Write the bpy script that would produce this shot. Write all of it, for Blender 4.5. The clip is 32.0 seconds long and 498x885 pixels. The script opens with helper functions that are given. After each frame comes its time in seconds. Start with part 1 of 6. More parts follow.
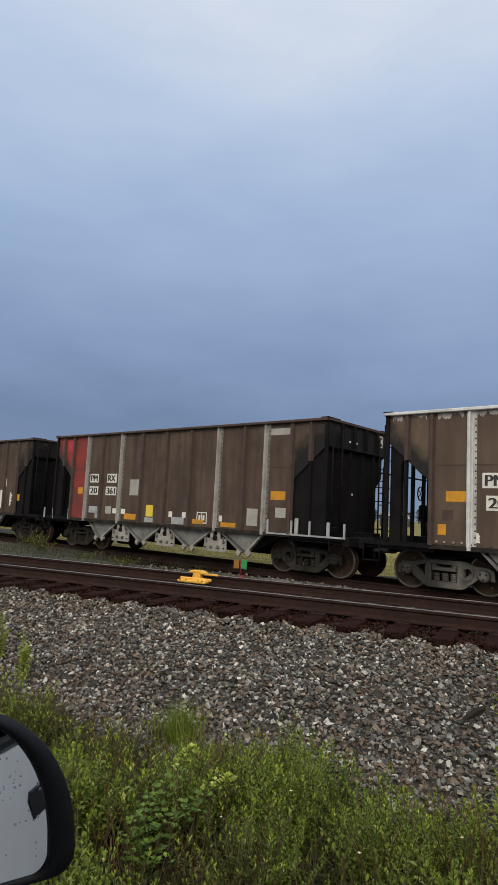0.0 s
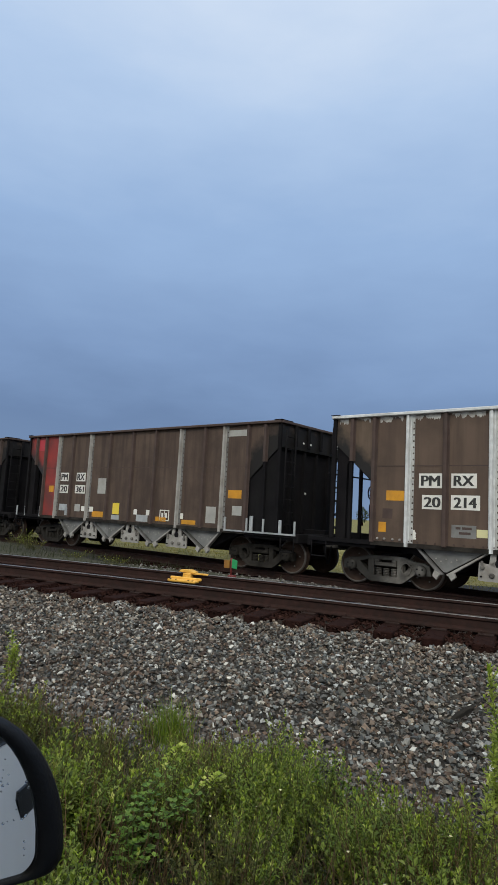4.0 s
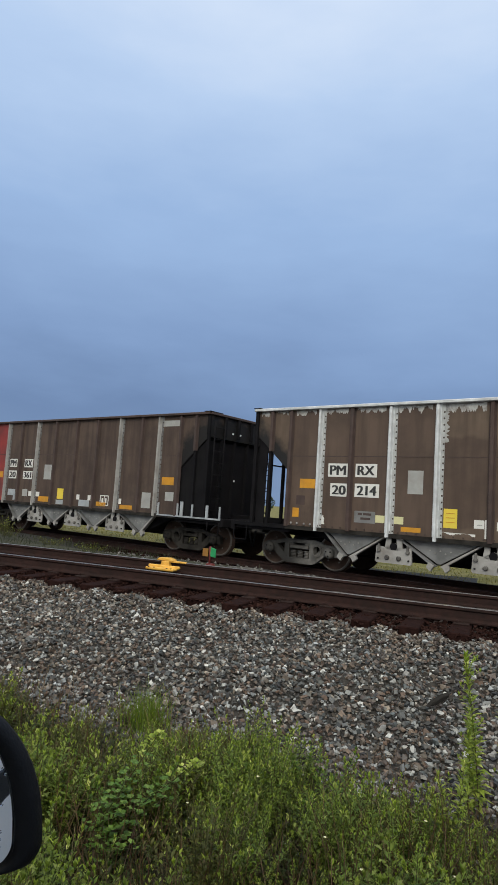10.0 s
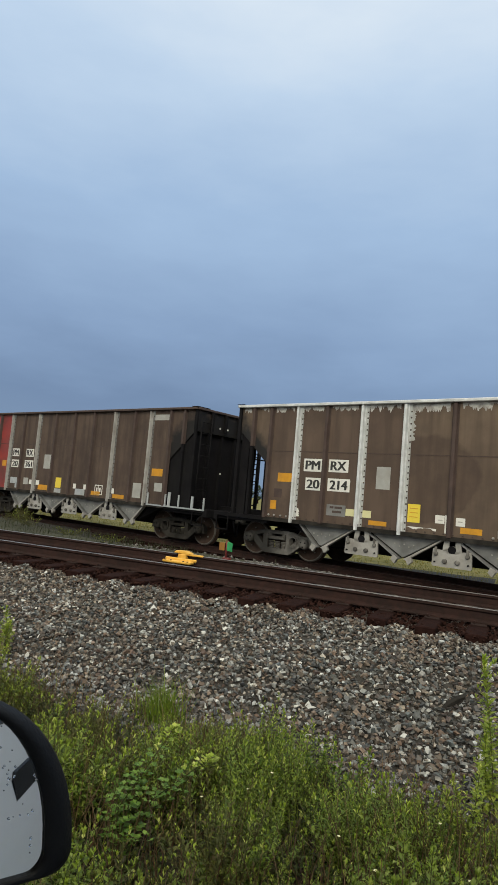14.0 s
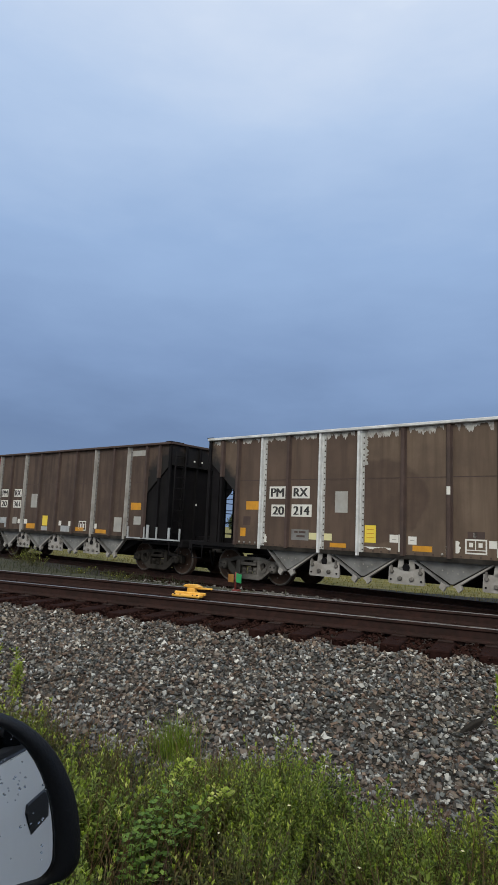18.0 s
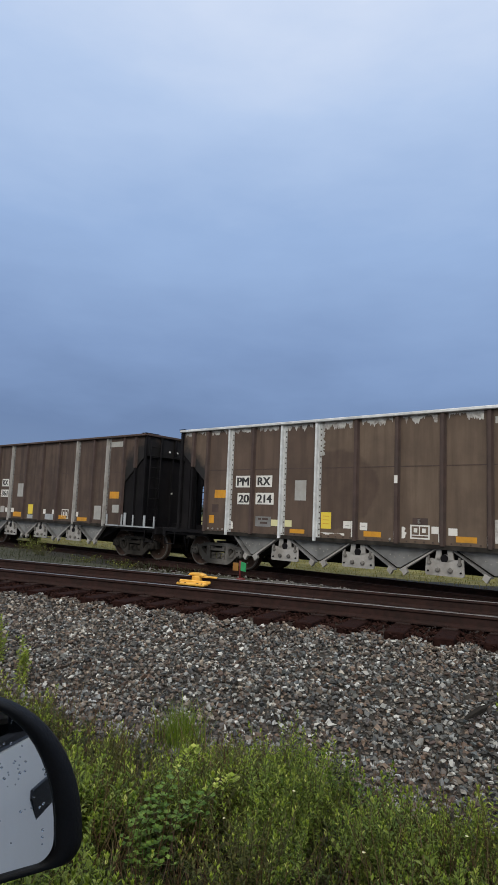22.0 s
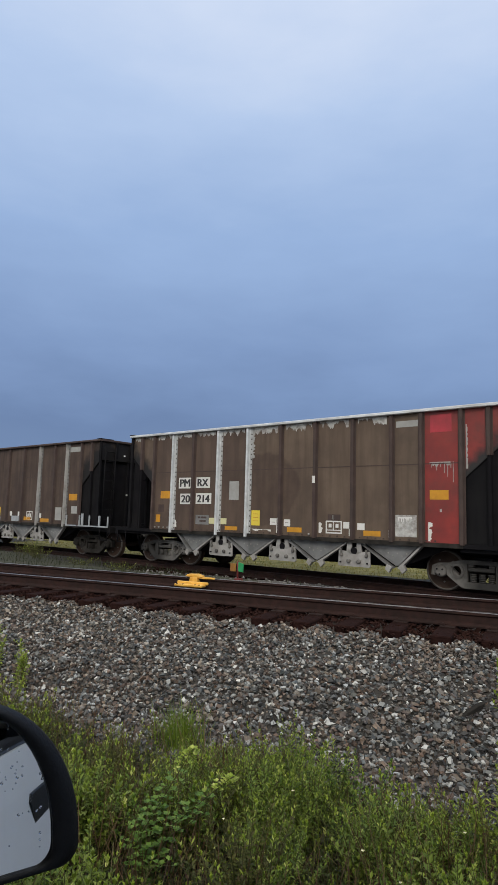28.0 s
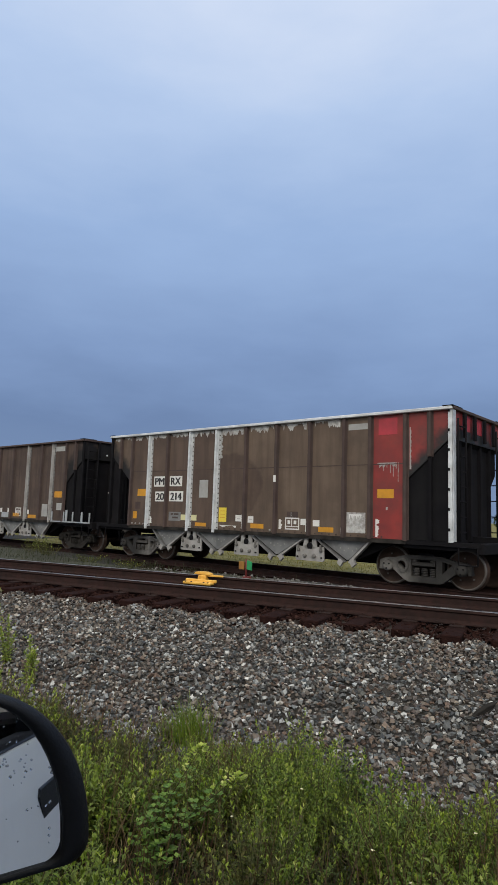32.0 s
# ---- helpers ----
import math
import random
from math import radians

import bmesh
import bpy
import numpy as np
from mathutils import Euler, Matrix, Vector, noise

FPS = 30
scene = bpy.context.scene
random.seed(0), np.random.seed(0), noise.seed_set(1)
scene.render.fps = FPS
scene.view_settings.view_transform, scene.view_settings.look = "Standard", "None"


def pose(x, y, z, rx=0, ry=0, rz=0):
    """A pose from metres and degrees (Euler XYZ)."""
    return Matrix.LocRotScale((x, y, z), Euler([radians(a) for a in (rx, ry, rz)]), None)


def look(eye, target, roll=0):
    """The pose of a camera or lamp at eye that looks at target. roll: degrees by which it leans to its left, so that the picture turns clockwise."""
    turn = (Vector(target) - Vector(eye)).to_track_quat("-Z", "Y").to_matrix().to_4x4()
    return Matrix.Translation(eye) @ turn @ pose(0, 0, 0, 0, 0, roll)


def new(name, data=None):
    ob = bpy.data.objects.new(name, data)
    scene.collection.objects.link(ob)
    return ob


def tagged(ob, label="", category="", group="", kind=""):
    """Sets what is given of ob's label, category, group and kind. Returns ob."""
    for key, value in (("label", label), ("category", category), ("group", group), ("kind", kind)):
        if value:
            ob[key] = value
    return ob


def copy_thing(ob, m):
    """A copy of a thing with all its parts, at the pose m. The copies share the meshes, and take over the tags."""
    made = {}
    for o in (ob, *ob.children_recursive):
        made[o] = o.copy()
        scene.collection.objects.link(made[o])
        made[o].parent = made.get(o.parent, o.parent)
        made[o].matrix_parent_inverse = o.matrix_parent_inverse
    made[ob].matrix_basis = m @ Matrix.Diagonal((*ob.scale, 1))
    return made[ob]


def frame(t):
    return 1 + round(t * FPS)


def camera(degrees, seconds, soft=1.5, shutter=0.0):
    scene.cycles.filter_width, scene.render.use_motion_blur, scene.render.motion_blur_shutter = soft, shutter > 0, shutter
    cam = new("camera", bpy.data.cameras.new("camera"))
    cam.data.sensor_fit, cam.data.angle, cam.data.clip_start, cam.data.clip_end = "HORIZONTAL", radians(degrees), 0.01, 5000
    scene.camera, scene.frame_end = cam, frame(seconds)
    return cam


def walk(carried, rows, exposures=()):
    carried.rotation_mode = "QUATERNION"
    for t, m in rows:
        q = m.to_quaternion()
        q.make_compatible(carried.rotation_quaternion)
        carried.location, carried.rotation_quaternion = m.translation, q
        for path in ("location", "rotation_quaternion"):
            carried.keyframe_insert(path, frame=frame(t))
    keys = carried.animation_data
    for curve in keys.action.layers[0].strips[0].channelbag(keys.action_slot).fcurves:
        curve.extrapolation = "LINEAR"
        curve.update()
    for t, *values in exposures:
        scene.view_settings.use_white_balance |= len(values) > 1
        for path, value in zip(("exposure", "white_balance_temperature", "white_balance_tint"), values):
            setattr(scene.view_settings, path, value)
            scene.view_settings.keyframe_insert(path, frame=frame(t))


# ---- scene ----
cam = camera(43.7, 32.0, soft=1.35)
# camera path: seconds, eye x, y, z, yaw to the left of straight across the track, pitch, roll
PATH = [
    (0.0, 0.0095, -0.0048, 0.0176, 24.822, 6.479, 2.912),
    (0.5, 0.0092, -0.0056, 0.0178, 24.810, 6.621, 3.079),
    (1.0, 0.0095, -0.0048, 0.0178, 24.725, 6.639, 3.024),
    (1.5, 0.0090, -0.0045, 0.0178, 24.495, 6.504, 3.075),
    (2.0, 0.0086, -0.0025, 0.0167, 24.320, 6.427, 2.999),
    (2.5, 0.0066, -0.0018, 0.0155, 24.256, 6.365, 3.091),
    (3.0, 0.0069, -0.0017, 0.0164, 24.238, 6.439, 3.221),
    (3.5, 0.0067, -0.0017, 0.0152, 23.976, 6.534, 3.115),
    (5.5, 0.0018, 0.0029, 0.0129, 24.178, 6.298, 3.332),
    (6.0, -0.0012, 0.0048, 0.0107, 24.048, 6.269, 3.547),
    (6.5, -0.0007, 0.0060, 0.0100, 23.901, 6.343, 3.305),
    (7.0, -0.0004, 0.0058, 0.0108, 23.841, 6.433, 3.244),
    (7.5, -0.0013, 0.0075, 0.0095, 23.567, 6.284, 3.264),
    (8.0, -0.0046, 0.0109, 0.0072, 23.519, 6.239, 3.369),
    (8.5, -0.0120, 0.0186, 0.0027, 22.886, 5.853, 3.629),
    (9.0, -0.0162, 0.0234, -0.0016, 22.566, 5.765, 3.498),
    (9.5, -0.0192, 0.0248, -0.0009, 22.451, 5.523, 3.865),
    (10.0, -0.0211, 0.0271, -0.0022, 22.031, 5.664, 3.762),
    (10.5, -0.0244, 0.0255, -0.0030, 21.831, 5.554, 4.241),
    (11.0, -0.0267, 0.0289, -0.0050, 21.874, 5.526, 4.381),
    (11.5, -0.0241, 0.0267, -0.0036, 21.784, 5.540, 4.361),
    (12.0, -0.0222, 0.0262, -0.0026, 21.890, 5.684, 4.147),
    (12.5, -0.0239, 0.0280, -0.0042, 21.764, 5.762, 4.149),
    (13.0, -0.0255, 0.0283, -0.0066, 21.608, 5.796, 4.186),
    (13.5, -0.0247, 0.0265, -0.0028, 21.880, 5.661, 4.424),
    (14.0, -0.0394, 0.0270, 0.0101, 23.631, 5.013, 5.021),
    (14.5, -0.0591, 0.0677, 0.0061, 19.512, 0.179, 5.290),
    (16.5, -0.0005, 0.0014, 0.0073, 19.843, 7.331, 2.549),
    (17.0, 0.0047, 0.0015, 0.0080, 21.176, 7.421, 1.848),
    (17.5, -0.0017, -0.0058, 0.0014, 23.445, 7.368, 3.088),
    (18.0, -0.0016, -0.0064, 0.0003, 24.259, 7.792, 2.493),
    (18.5, -0.0019, -0.0036, 0.0006, 24.851, 6.928, 2.467),
    (19.0, -0.0056, 0.0021, -0.0034, 26.141, 6.790, 2.217),
    (19.5, -0.0054, 0.0012, -0.0019, 26.633, 6.598, 2.540),
    (20.0, -0.0041, 0.0021, -0.0008, 26.199, 6.544, 2.431),
    (20.5, -0.0014, -0.0003, -0.0014, 25.353, 6.762, 2.379),
    (21.0, -0.0030, 0.0002, -0.0019, 25.148, 6.743, 2.703),
    (21.5, -0.0053, 0.0062, -0.0050, 24.797, 6.885, 2.598),
    (22.0, -0.0062, 0.0080, -0.0068, 24.611, 6.788, 2.373),
    (22.5, -0.0063, 0.0097, -0.0080, 24.718, 6.784, 2.152),
    (23.0, -0.0053, 0.0093, -0.0075, 24.448, 6.704, 1.970),
    (23.5, -0.0036, 0.0077, -0.0071, 24.592, 6.693, 2.068),
    (24.0, -0.0031, 0.0092, -0.0065, 24.313, 6.757, 2.079),
    (24.5, -0.0039, 0.0092, -0.0071, 24.160, 6.901, 2.107),
    (25.0, -0.0031, 0.0073, -0.0070, 24.310, 7.054, 2.180),
    (25.5, -0.0040, 0.0082, -0.0067, 24.359, 6.955, 2.312),
    (27.5, 0.0068, -0.0041, 0.0007, 24.361, 6.913, 1.918),
    (28.0, 0.0074, -0.0034, 0.0004, 24.271, 6.810, 1.609),
    (28.5, 0.0043, -0.0015, -0.0009, 24.327, 6.819, 2.079),
    (29.0, 0.0023, 0.0019, -0.0017, 24.255, 6.892, 2.072),
    (29.5, 0.0015, 0.0033, -0.0029, 24.329, 6.894, 1.914),
    (30.0, 0.0013, 0.0039, -0.0030, 24.206, 6.825, 1.950),
    (30.5, -0.0010, 0.0054, -0.0050, 24.469, 6.823, 2.075),
    (31.0, -0.0012, 0.0078, -0.0064, 24.600, 6.757, 1.864),
    (31.5, -0.0033, 0.0077, -0.0063, 24.838, 6.747, 1.956),
    (32.0, -0.0068, 0.0120, -0.0092, 25.064, 6.654, 1.906),
]


def cam_pose(x, y, z, yaw, pitch, roll):
    a, b = radians(yaw), radians(pitch)
    way = Vector((-math.sin(a) * math.cos(b), math.cos(a) * math.cos(b), math.sin(b)))
    eye = Vector((x, y, z))
    return look(eye, eye + way * 10, roll)


# seconds, stops, white balance: the film's own drift
EXPOSURES = [(0.0, 0.0, 7050, 9), (1.0, 0.0, 6850, 7), (2.0, 0.0, 6650, 6), (3.0, 0.0, 6450, 5), (6.0, 0.0, 6450, 6), (8.0, 0.0, 6450, 6), (10.0, 0.08, 6450, 6), (12.2, 0.06, 6450, 5), (13.0, 0.08, 6750, 5), (14.0, 0.15, 7050, 3), (14.5, 0.25, 7500, 4), (16.0, 0.1, 7000, 5), (17.0, 0.0, 6700, 5), (19.0, 0.0, 6450, 9), (32.0, 0.0, 6450, 9)]
walk(cam, [(r[0], cam_pose(*r[1:])) for r in PATH], EXPOSURES)

# ---- light ----
world = bpy.data.worlds.new("storm_sky")
scene.world = world
world.use_nodes = True
wn, wl = world.node_tree.nodes, world.node_tree.links
wn.clear()
w_out = wn.new("ShaderNodeOutputWorld")
w_bg = wn.new("ShaderNodeBackground")
w_tc = wn.new("ShaderNodeTexCoord")
w_sep = wn.new("ShaderNodeSeparateXYZ")
w_ramp = wn.new("ShaderNodeValToRGB")
w_noise = wn.new("ShaderNodeTexNoise")
w_map = wn.new("ShaderNodeMapping")
w_add = wn.new("ShaderNodeMath")
w_mul = wn.new("ShaderNodeMath")
wl.new(w_tc.outputs["Generated"], w_sep.inputs[0])
wl.new(w_tc.outputs["Generated"], w_map.inputs[0])
w_map.inputs["Scale"].default_value = (1.3, 1.3, 4.0)
wl.new(w_map.outputs[0], w_noise.inputs["Vector"])
w_noise.inputs["Scale"].default_value = 1.7
w_noise.inputs["Detail"].default_value = 5
w_noise.inputs["Roughness"].default_value = 0.56
w_mul.operation = "MULTIPLY_ADD"
wl.new(w_noise.outputs["Fac"], w_mul.inputs[0])
w_mul.inputs[1].default_value = 0.26
w_mul.inputs[2].default_value = -0.13
w_add.operation = "ADD"
wl.new(w_sep.outputs["Z"], w_add.inputs[0])
wl.new(w_mul.outputs[0], w_add.inputs[1])
# the sky behind the eye is brighter than the storm cloud ahead
w_back = wn.new("ShaderNodeMapRange")
wl.new(w_sep.outputs["Y"], w_back.inputs["Value"])
w_back.inputs["From Min"].default_value, w_back.inputs["From Max"].default_value = 0.1, -0.9
w_back.inputs["To Min"].default_value, w_back.inputs["To Max"].default_value = 0.0, 0.72
w_sum = wn.new("ShaderNodeMath")
w_sum.operation = "ADD"
wl.new(w_add.outputs[0], w_sum.inputs[0])
wl.new(w_back.outputs[0], w_sum.inputs[1])
wl.new(w_sum.outputs[0], w_ramp.inputs[0])
ramp = w_ramp.color_ramp
ramp.elements[0].position, ramp.elements[0].color = 0.0, (0.17, 0.25, 0.42, 1)
ramp.elements[1].position, ramp.elements[1].color = 1.0, (1.55, 1.50, 1.40, 1)
for pos, col in ((0.13, (0.150, 0.225, 0.40, 1)), (0.24, (0.215, 0.315, 0.535, 1)), (0.42, (0.315, 0.445, 0.70, 1)), (0.58, (0.46, 0.585, 0.82, 1)), (0.7, (0.62, 0.71, 0.89, 1)), (0.84, (1.08, 1.08, 1.06, 1))):
    e = ramp.elements.new(pos)
    e.color = col
w_sky = wn.new("ShaderNodeTexSky")
w_sky.sky_type = "NISHITA"
w_sky.sun_disc = False
w_sky.sun_elevation, w_sky.sun_rotation = radians(38), radians(200)
w_mix = wn.new("ShaderNodeMixRGB")
w_mix.blend_type = "ADD"
w_mix.inputs[0].default_value = 0.004
wl.new(w_ramp.outputs[0], w_mix.inputs[1])
wl.new(w_sky.outputs[0], w_mix.inputs[2])
wl.new(w_mix.outputs[0], w_bg.inputs[0])
w_bg.inputs[1].default_value = 1.0
wl.new(w_bg.outputs[0], w_out.inputs[0])

sun = new("sun", bpy.data.lights.new("sun", "SUN"))
sun.data.energy, sun.data.angle, sun.data.color = 1.3, radians(18), (1.0, 0.93, 0.82)
sun.matrix_world = look((6, -14, 16), (-2, 8, 0))


# ---- materials ----
def mat(name, a, b, scale=8.0, rough=0.7, metal=0.0, bump=0.15, fine=60.0, dirt=None, dirt_scale=1.5, dirt_amt=0.5, island=0.0, random=0.0, rough2=None, coat=0.0, spec=0.5, streak=None):
    m = bpy.data.materials.new(name)
    m.use_nodes = True
    n, l = m.node_tree.nodes, m.node_tree.links
    p = n["Principled BSDF"]
    tc = n.new("ShaderNodeTexCoord")
    n1 = n.new("ShaderNodeTexNoise")
    n1.inputs["Scale"].default_value, n1.inputs["Detail"].default_value = scale, 6
    l.new(tc.outputs["Object"], n1.inputs["Vector"])
    cr = n.new("ShaderNodeValToRGB")
    cr.color_ramp.elements[0].position, cr.color_ramp.elements[1].position = 0.32, 0.68
    cr.color_ramp.elements[0].color, cr.color_ramp.elements[1].color = (*a, 1), (*b, 1)
    l.new(n1.outputs["Fac"], cr.inputs[0])
    col = cr.outputs[0]
    if dirt:
        n2 = n.new("ShaderNodeTexNoise")
        n2.inputs["Scale"].default_value, n2.inputs["Detail"].default_value = dirt_scale, 8
        n2.inputs["Roughness"].default_value = 0.65
        l.new(tc.outputs["Object"], n2.inputs["Vector"])
        r2 = n.new("ShaderNodeValToRGB")
        r2.color_ramp.elements[0].position, r2.color_ramp.elements[1].position = 0.45, 0.7
        r2.color_ramp.elements[0].color, r2.color_ramp.elements[1].color = (0, 0, 0, 1), (dirt_amt, dirt_amt, dirt_amt, 1)
        l.new(n2.outputs["Fac"], r2.inputs[0])
        mx = n.new("ShaderNodeMixRGB")
        l.new(r2.outputs[0], mx.inputs[0])
        l.new(col, mx.inputs[1])
        mx.inputs[2].default_value = (*dirt, 1)
        col = mx.outputs[0]
    if streak:
        mp = n.new("ShaderNodeMapping")
        mp.inputs["Scale"].default_value = (3.2, 1.0, 0.28)
        l.new(tc.outputs["Object"], mp.inputs["Vector"])
        n4 = n.new("ShaderNodeTexNoise")
        n4.inputs["Scale"].default_value, n4.inputs["Detail"].default_value, n4.inputs["Roughness"].default_value = 1.4, 7, 0.6
        l.new(mp.outputs[0], n4.inputs["Vector"])
        r4 = n.new("ShaderNodeValToRGB")
        r4.color_ramp.elements[0].position, r4.color_ramp.elements[1].position = 0.42, 0.72
        r4.color_ramp.elements[0].color, r4.color_ramp.elements[1].color = (0, 0, 0, 1), (0.8, 0.8, 0.8, 1)
        l.new(n4.outputs["Fac"], r4.inputs[0])
        mx = n.new("ShaderNodeMixRGB")
        l.new(r4.outputs[0], mx.inputs[0])
        l.new(col, mx.inputs[1])
        mx.inputs[2].default_value = (*streak, 1)
        col = mx.outputs[0]
    for amount, node_type, socket in ((island, "ShaderNodeNewGeometry", "Random Per Island"), (random, "ShaderNodeObjectInfo", "Random")):
        if amount:
            g = n.new(node_type)
            hs = n.new("ShaderNodeHueSaturation")
            mr = n.new("ShaderNodeMapRange")
            mr.inputs["To Min"].default_value, mr.inputs["To Max"].default_value = 1 - amount, 1 + amount
            l.new(g.outputs[socket], mr.inputs["Value"])
            l.new(mr.outputs[0], hs.inputs["Value"])
            l.new(col, hs.inputs["Color"])
            col = hs.outputs[0]
    l.new(col, p.inputs["Base Color"])
    p.inputs["Roughness"].default_value = rough
    p.inputs["Metallic"].default_value = metal
    if rough2 is not None:
        rr = n.new("ShaderNodeMapRange")
        rr.inputs["To Min"].default_value, rr.inputs["To Max"].default_value = rough, rough2
        l.new(n1.outputs["Fac"], rr.inputs["Value"])
        l.new(rr.outputs[0], p.inputs["Roughness"])
    if coat:
        p.inputs["Coat Weight"].default_value = coat
    p.inputs["Specular IOR Level"].default_value = spec
    if bump:
        n3 = n.new("ShaderNodeTexNoise")
        n3.inputs["Scale"].default_value, n3.inputs["Detail"].default_value = fine, 4
        l.new(tc.outputs["Object"], n3.inputs["Vector"])
        bp = n.new("ShaderNodeBump")
        bp.inputs["Strength"].default_value, bp.inputs["Distance"].default_value = bump, 0.01
        l.new(n3.outputs["Fac"], bp.inputs["Height"])
        l.new(bp.outputs[0], p.inputs["Normal"])
    return m


def ramp_mat(name, colours, source="island", rough=0.8, bump=0.3, fine=40.0, spec=0.5):
    """A colour for each piece out of a short scale of colours, with grain."""
    m = bpy.data.materials.new(name)
    m.use_nodes = True
    n, l = m.node_tree.nodes, m.node_tree.links
    p = n["Principled BSDF"]
    if source == "island":
        g = n.new("ShaderNodeNewGeometry").outputs["Random Per Island"]
    else:
        g = n.new("ShaderNodeObjectInfo").outputs["Random"]
    cr = n.new("ShaderNodeValToRGB")
    els = cr.color_ramp.elements
    els[0].position, els[0].color = 0.0, (*colours[0], 1)
    els[1].position, els[1].color = 1.0, (*colours[-1], 1)
    for i, c in enumerate(colours[1:-1]):
        els.new((i + 1) / (len(colours) - 1)).color = (*c, 1)
    l.new(g, cr.inputs[0])
    tc = n.new("ShaderNodeTexCoord")
    ns = n.new("ShaderNodeTexNoise")
    ns.inputs["Scale"].default_value, ns.inputs["Detail"].default_value = fine, 5
    l.new(tc.outputs["Object"], ns.inputs["Vector"])
    mr = n.new("ShaderNodeMapRange")
    mr.inputs["To Min"].default_value, mr.inputs["To Max"].default_value = 0.6, 1.4
    l.new(ns.outputs["Fac"], mr.inputs["Value"])
    hs = n.new("ShaderNodeHueSaturation")
    l.new(mr.outputs[0], hs.inputs["Value"])
    l.new(cr.outputs[0], hs.inputs["Color"])
    l.new(hs.outputs[0], p.inputs["Base Color"])
    p.inputs["Roughness"].default_value, p.inputs["Specular IOR Level"].default_value = rough, spec
    if bump:
        bp = n.new("ShaderNodeBump")
        bp.inputs["Strength"].default_value, bp.inputs["Distance"].default_value = bump, 0.01
        l.new(ns.outputs["Fac"], bp.inputs["Height"])
        l.new(bp.outputs[0], p.inputs["Normal"])
    return m


M_SOIL = mat("soil", (0.032, 0.020, 0.012), (0.014, 0.010, 0.007), 3, 0.95, 0, 0.5, 25, (0.03, 0.036, 0.012), 0.8, 0.7)
M_FIELD = mat("field_grass", (0.066, 0.066, 0.007), (0.155, 0.136, 0.016), 2.6, 0.95, 0, 0.2, 30, (0.34, 0.29, 0.13), 1.6, 0.5)
M_BALLAST_BED = mat("ballast_bed", (0.014, 0.012, 0.010), (0.03, 0.026, 0.022), 12, 0.95, 0, 0.8, 30)
M_RUST_BED = mat("rusty_ballast_bed", (0.022, 0.014, 0.011), (0.04, 0.026, 0.02), 12, 0.95, 0, 0.8, 30)
# bed under the train, darker than the other beds
M_DARK_BED = mat("dark_track_bed", (0.008, 0.0072, 0.007), (0.017, 0.0145, 0.0135), 10, 0.95, 0, 0.8, 30)
M_PALE_GRAVEL = mat("pale_limestone_gravel", (0.07, 0.065, 0.06), (0.13, 0.125, 0.12), 14, 0.95, 0, 0.8, 40, (0.035, 0.03, 0.028), 2.5, 0.7)
M_STONE = ramp_mat("ballast_stone", [(0.0114, 0.0096, 0.0086), (0.0478, 0.0478, 0.0459), (0.1434, 0.1483, 0.1434), (0.0191, 0.0173, 0.0163), (0.1196, 0.0783, 0.0554), (0.0573, 0.0669, 0.0708), (0.0114, 0.0096, 0.0096), (0.2869, 0.2945, 0.2850), (0.0573, 0.0316, 0.0239), (0.0908, 0.1052, 0.1091), (0.0144, 0.0125, 0.0125), (0.5198, 0.5198, 0.4990), (0.0269, 0.0249, 0.0249), (0.1818, 0.1320, 0.0995), (0.0717, 0.0747, 0.0708), (0.0125, 0.0105, 0.0096), (0.3825, 0.4016, 0.4065), (0.0173, 0.0144, 0.0125)], rough=0.62)
M_WARM_STONE = ramp_mat("rust_tinted_stone", [(0.0169, 0.0137, 0.0116), (0.0739, 0.0612, 0.0506), (0.1584, 0.1320, 0.1109), (0.0317, 0.0242, 0.0190), (0.1267, 0.0823, 0.0592), (0.0211, 0.0169, 0.0148), (0.2640, 0.2270, 0.1848), (0.0528, 0.0338, 0.0264), (0.1056, 0.0950, 0.0866), (0.4013, 0.3696, 0.3274)])
M_RAIL = mat("rusty_rail_steel", (0.015, 0.0064, 0.0052), (0.029, 0.0118, 0.0095), 14, 0.8, 0.0, 0.3, 80, (0.006, 0.004, 0.0035), 3, 0.6, spec=0.25)
M_RAIL_TOP = mat("worn_rail_head", (0.30, 0.29, 0.29), (0.42, 0.41, 0.41), 6, 0.3, 0.9, 0.05, 90, (0.16, 0.11, 0.09), 4, 0.5)
M_TIE = mat("creosote_wood", (0.0115, 0.0050, 0.0045), (0.0215, 0.0098, 0.0084), 10, 0.95, 0, 0.5, 60, spec=0.06)
M_ROAD = mat("asphalt", (0.045, 0.045, 0.047), (0.065, 0.063, 0.062), 30, 0.9, 0, 0.5, 120)
M_BROWN = mat("faded_brown_paint", (0.094, 0.066, 0.047), (0.124, 0.090, 0.066), 1.3, 0.6, 0, 0.08, 70, (0.052, 0.036, 0.028), 0.7, 0.75, rough2=0.78, spec=0.35, streak=(0.058, 0.038, 0.028))
M_RED = mat("faded_red_paint", (0.225, 0.021, 0.016), (0.145, 0.016, 0.0145), 2.5, 0.6, 0, 0.08, 70, (0.07, 0.025, 0.02), 1.2, 0.7)
M_RED2 = mat("bright_red_paint", (0.37, 0.026, 0.040), (0.29, 0.022, 0.034), 3, 0.6, 0, 0.06, 70, (0.15, 0.022, 0.022), 2, 0.6)
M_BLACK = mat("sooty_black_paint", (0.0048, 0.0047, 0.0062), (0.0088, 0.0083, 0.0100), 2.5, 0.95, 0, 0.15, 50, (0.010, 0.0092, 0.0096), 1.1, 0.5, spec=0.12)
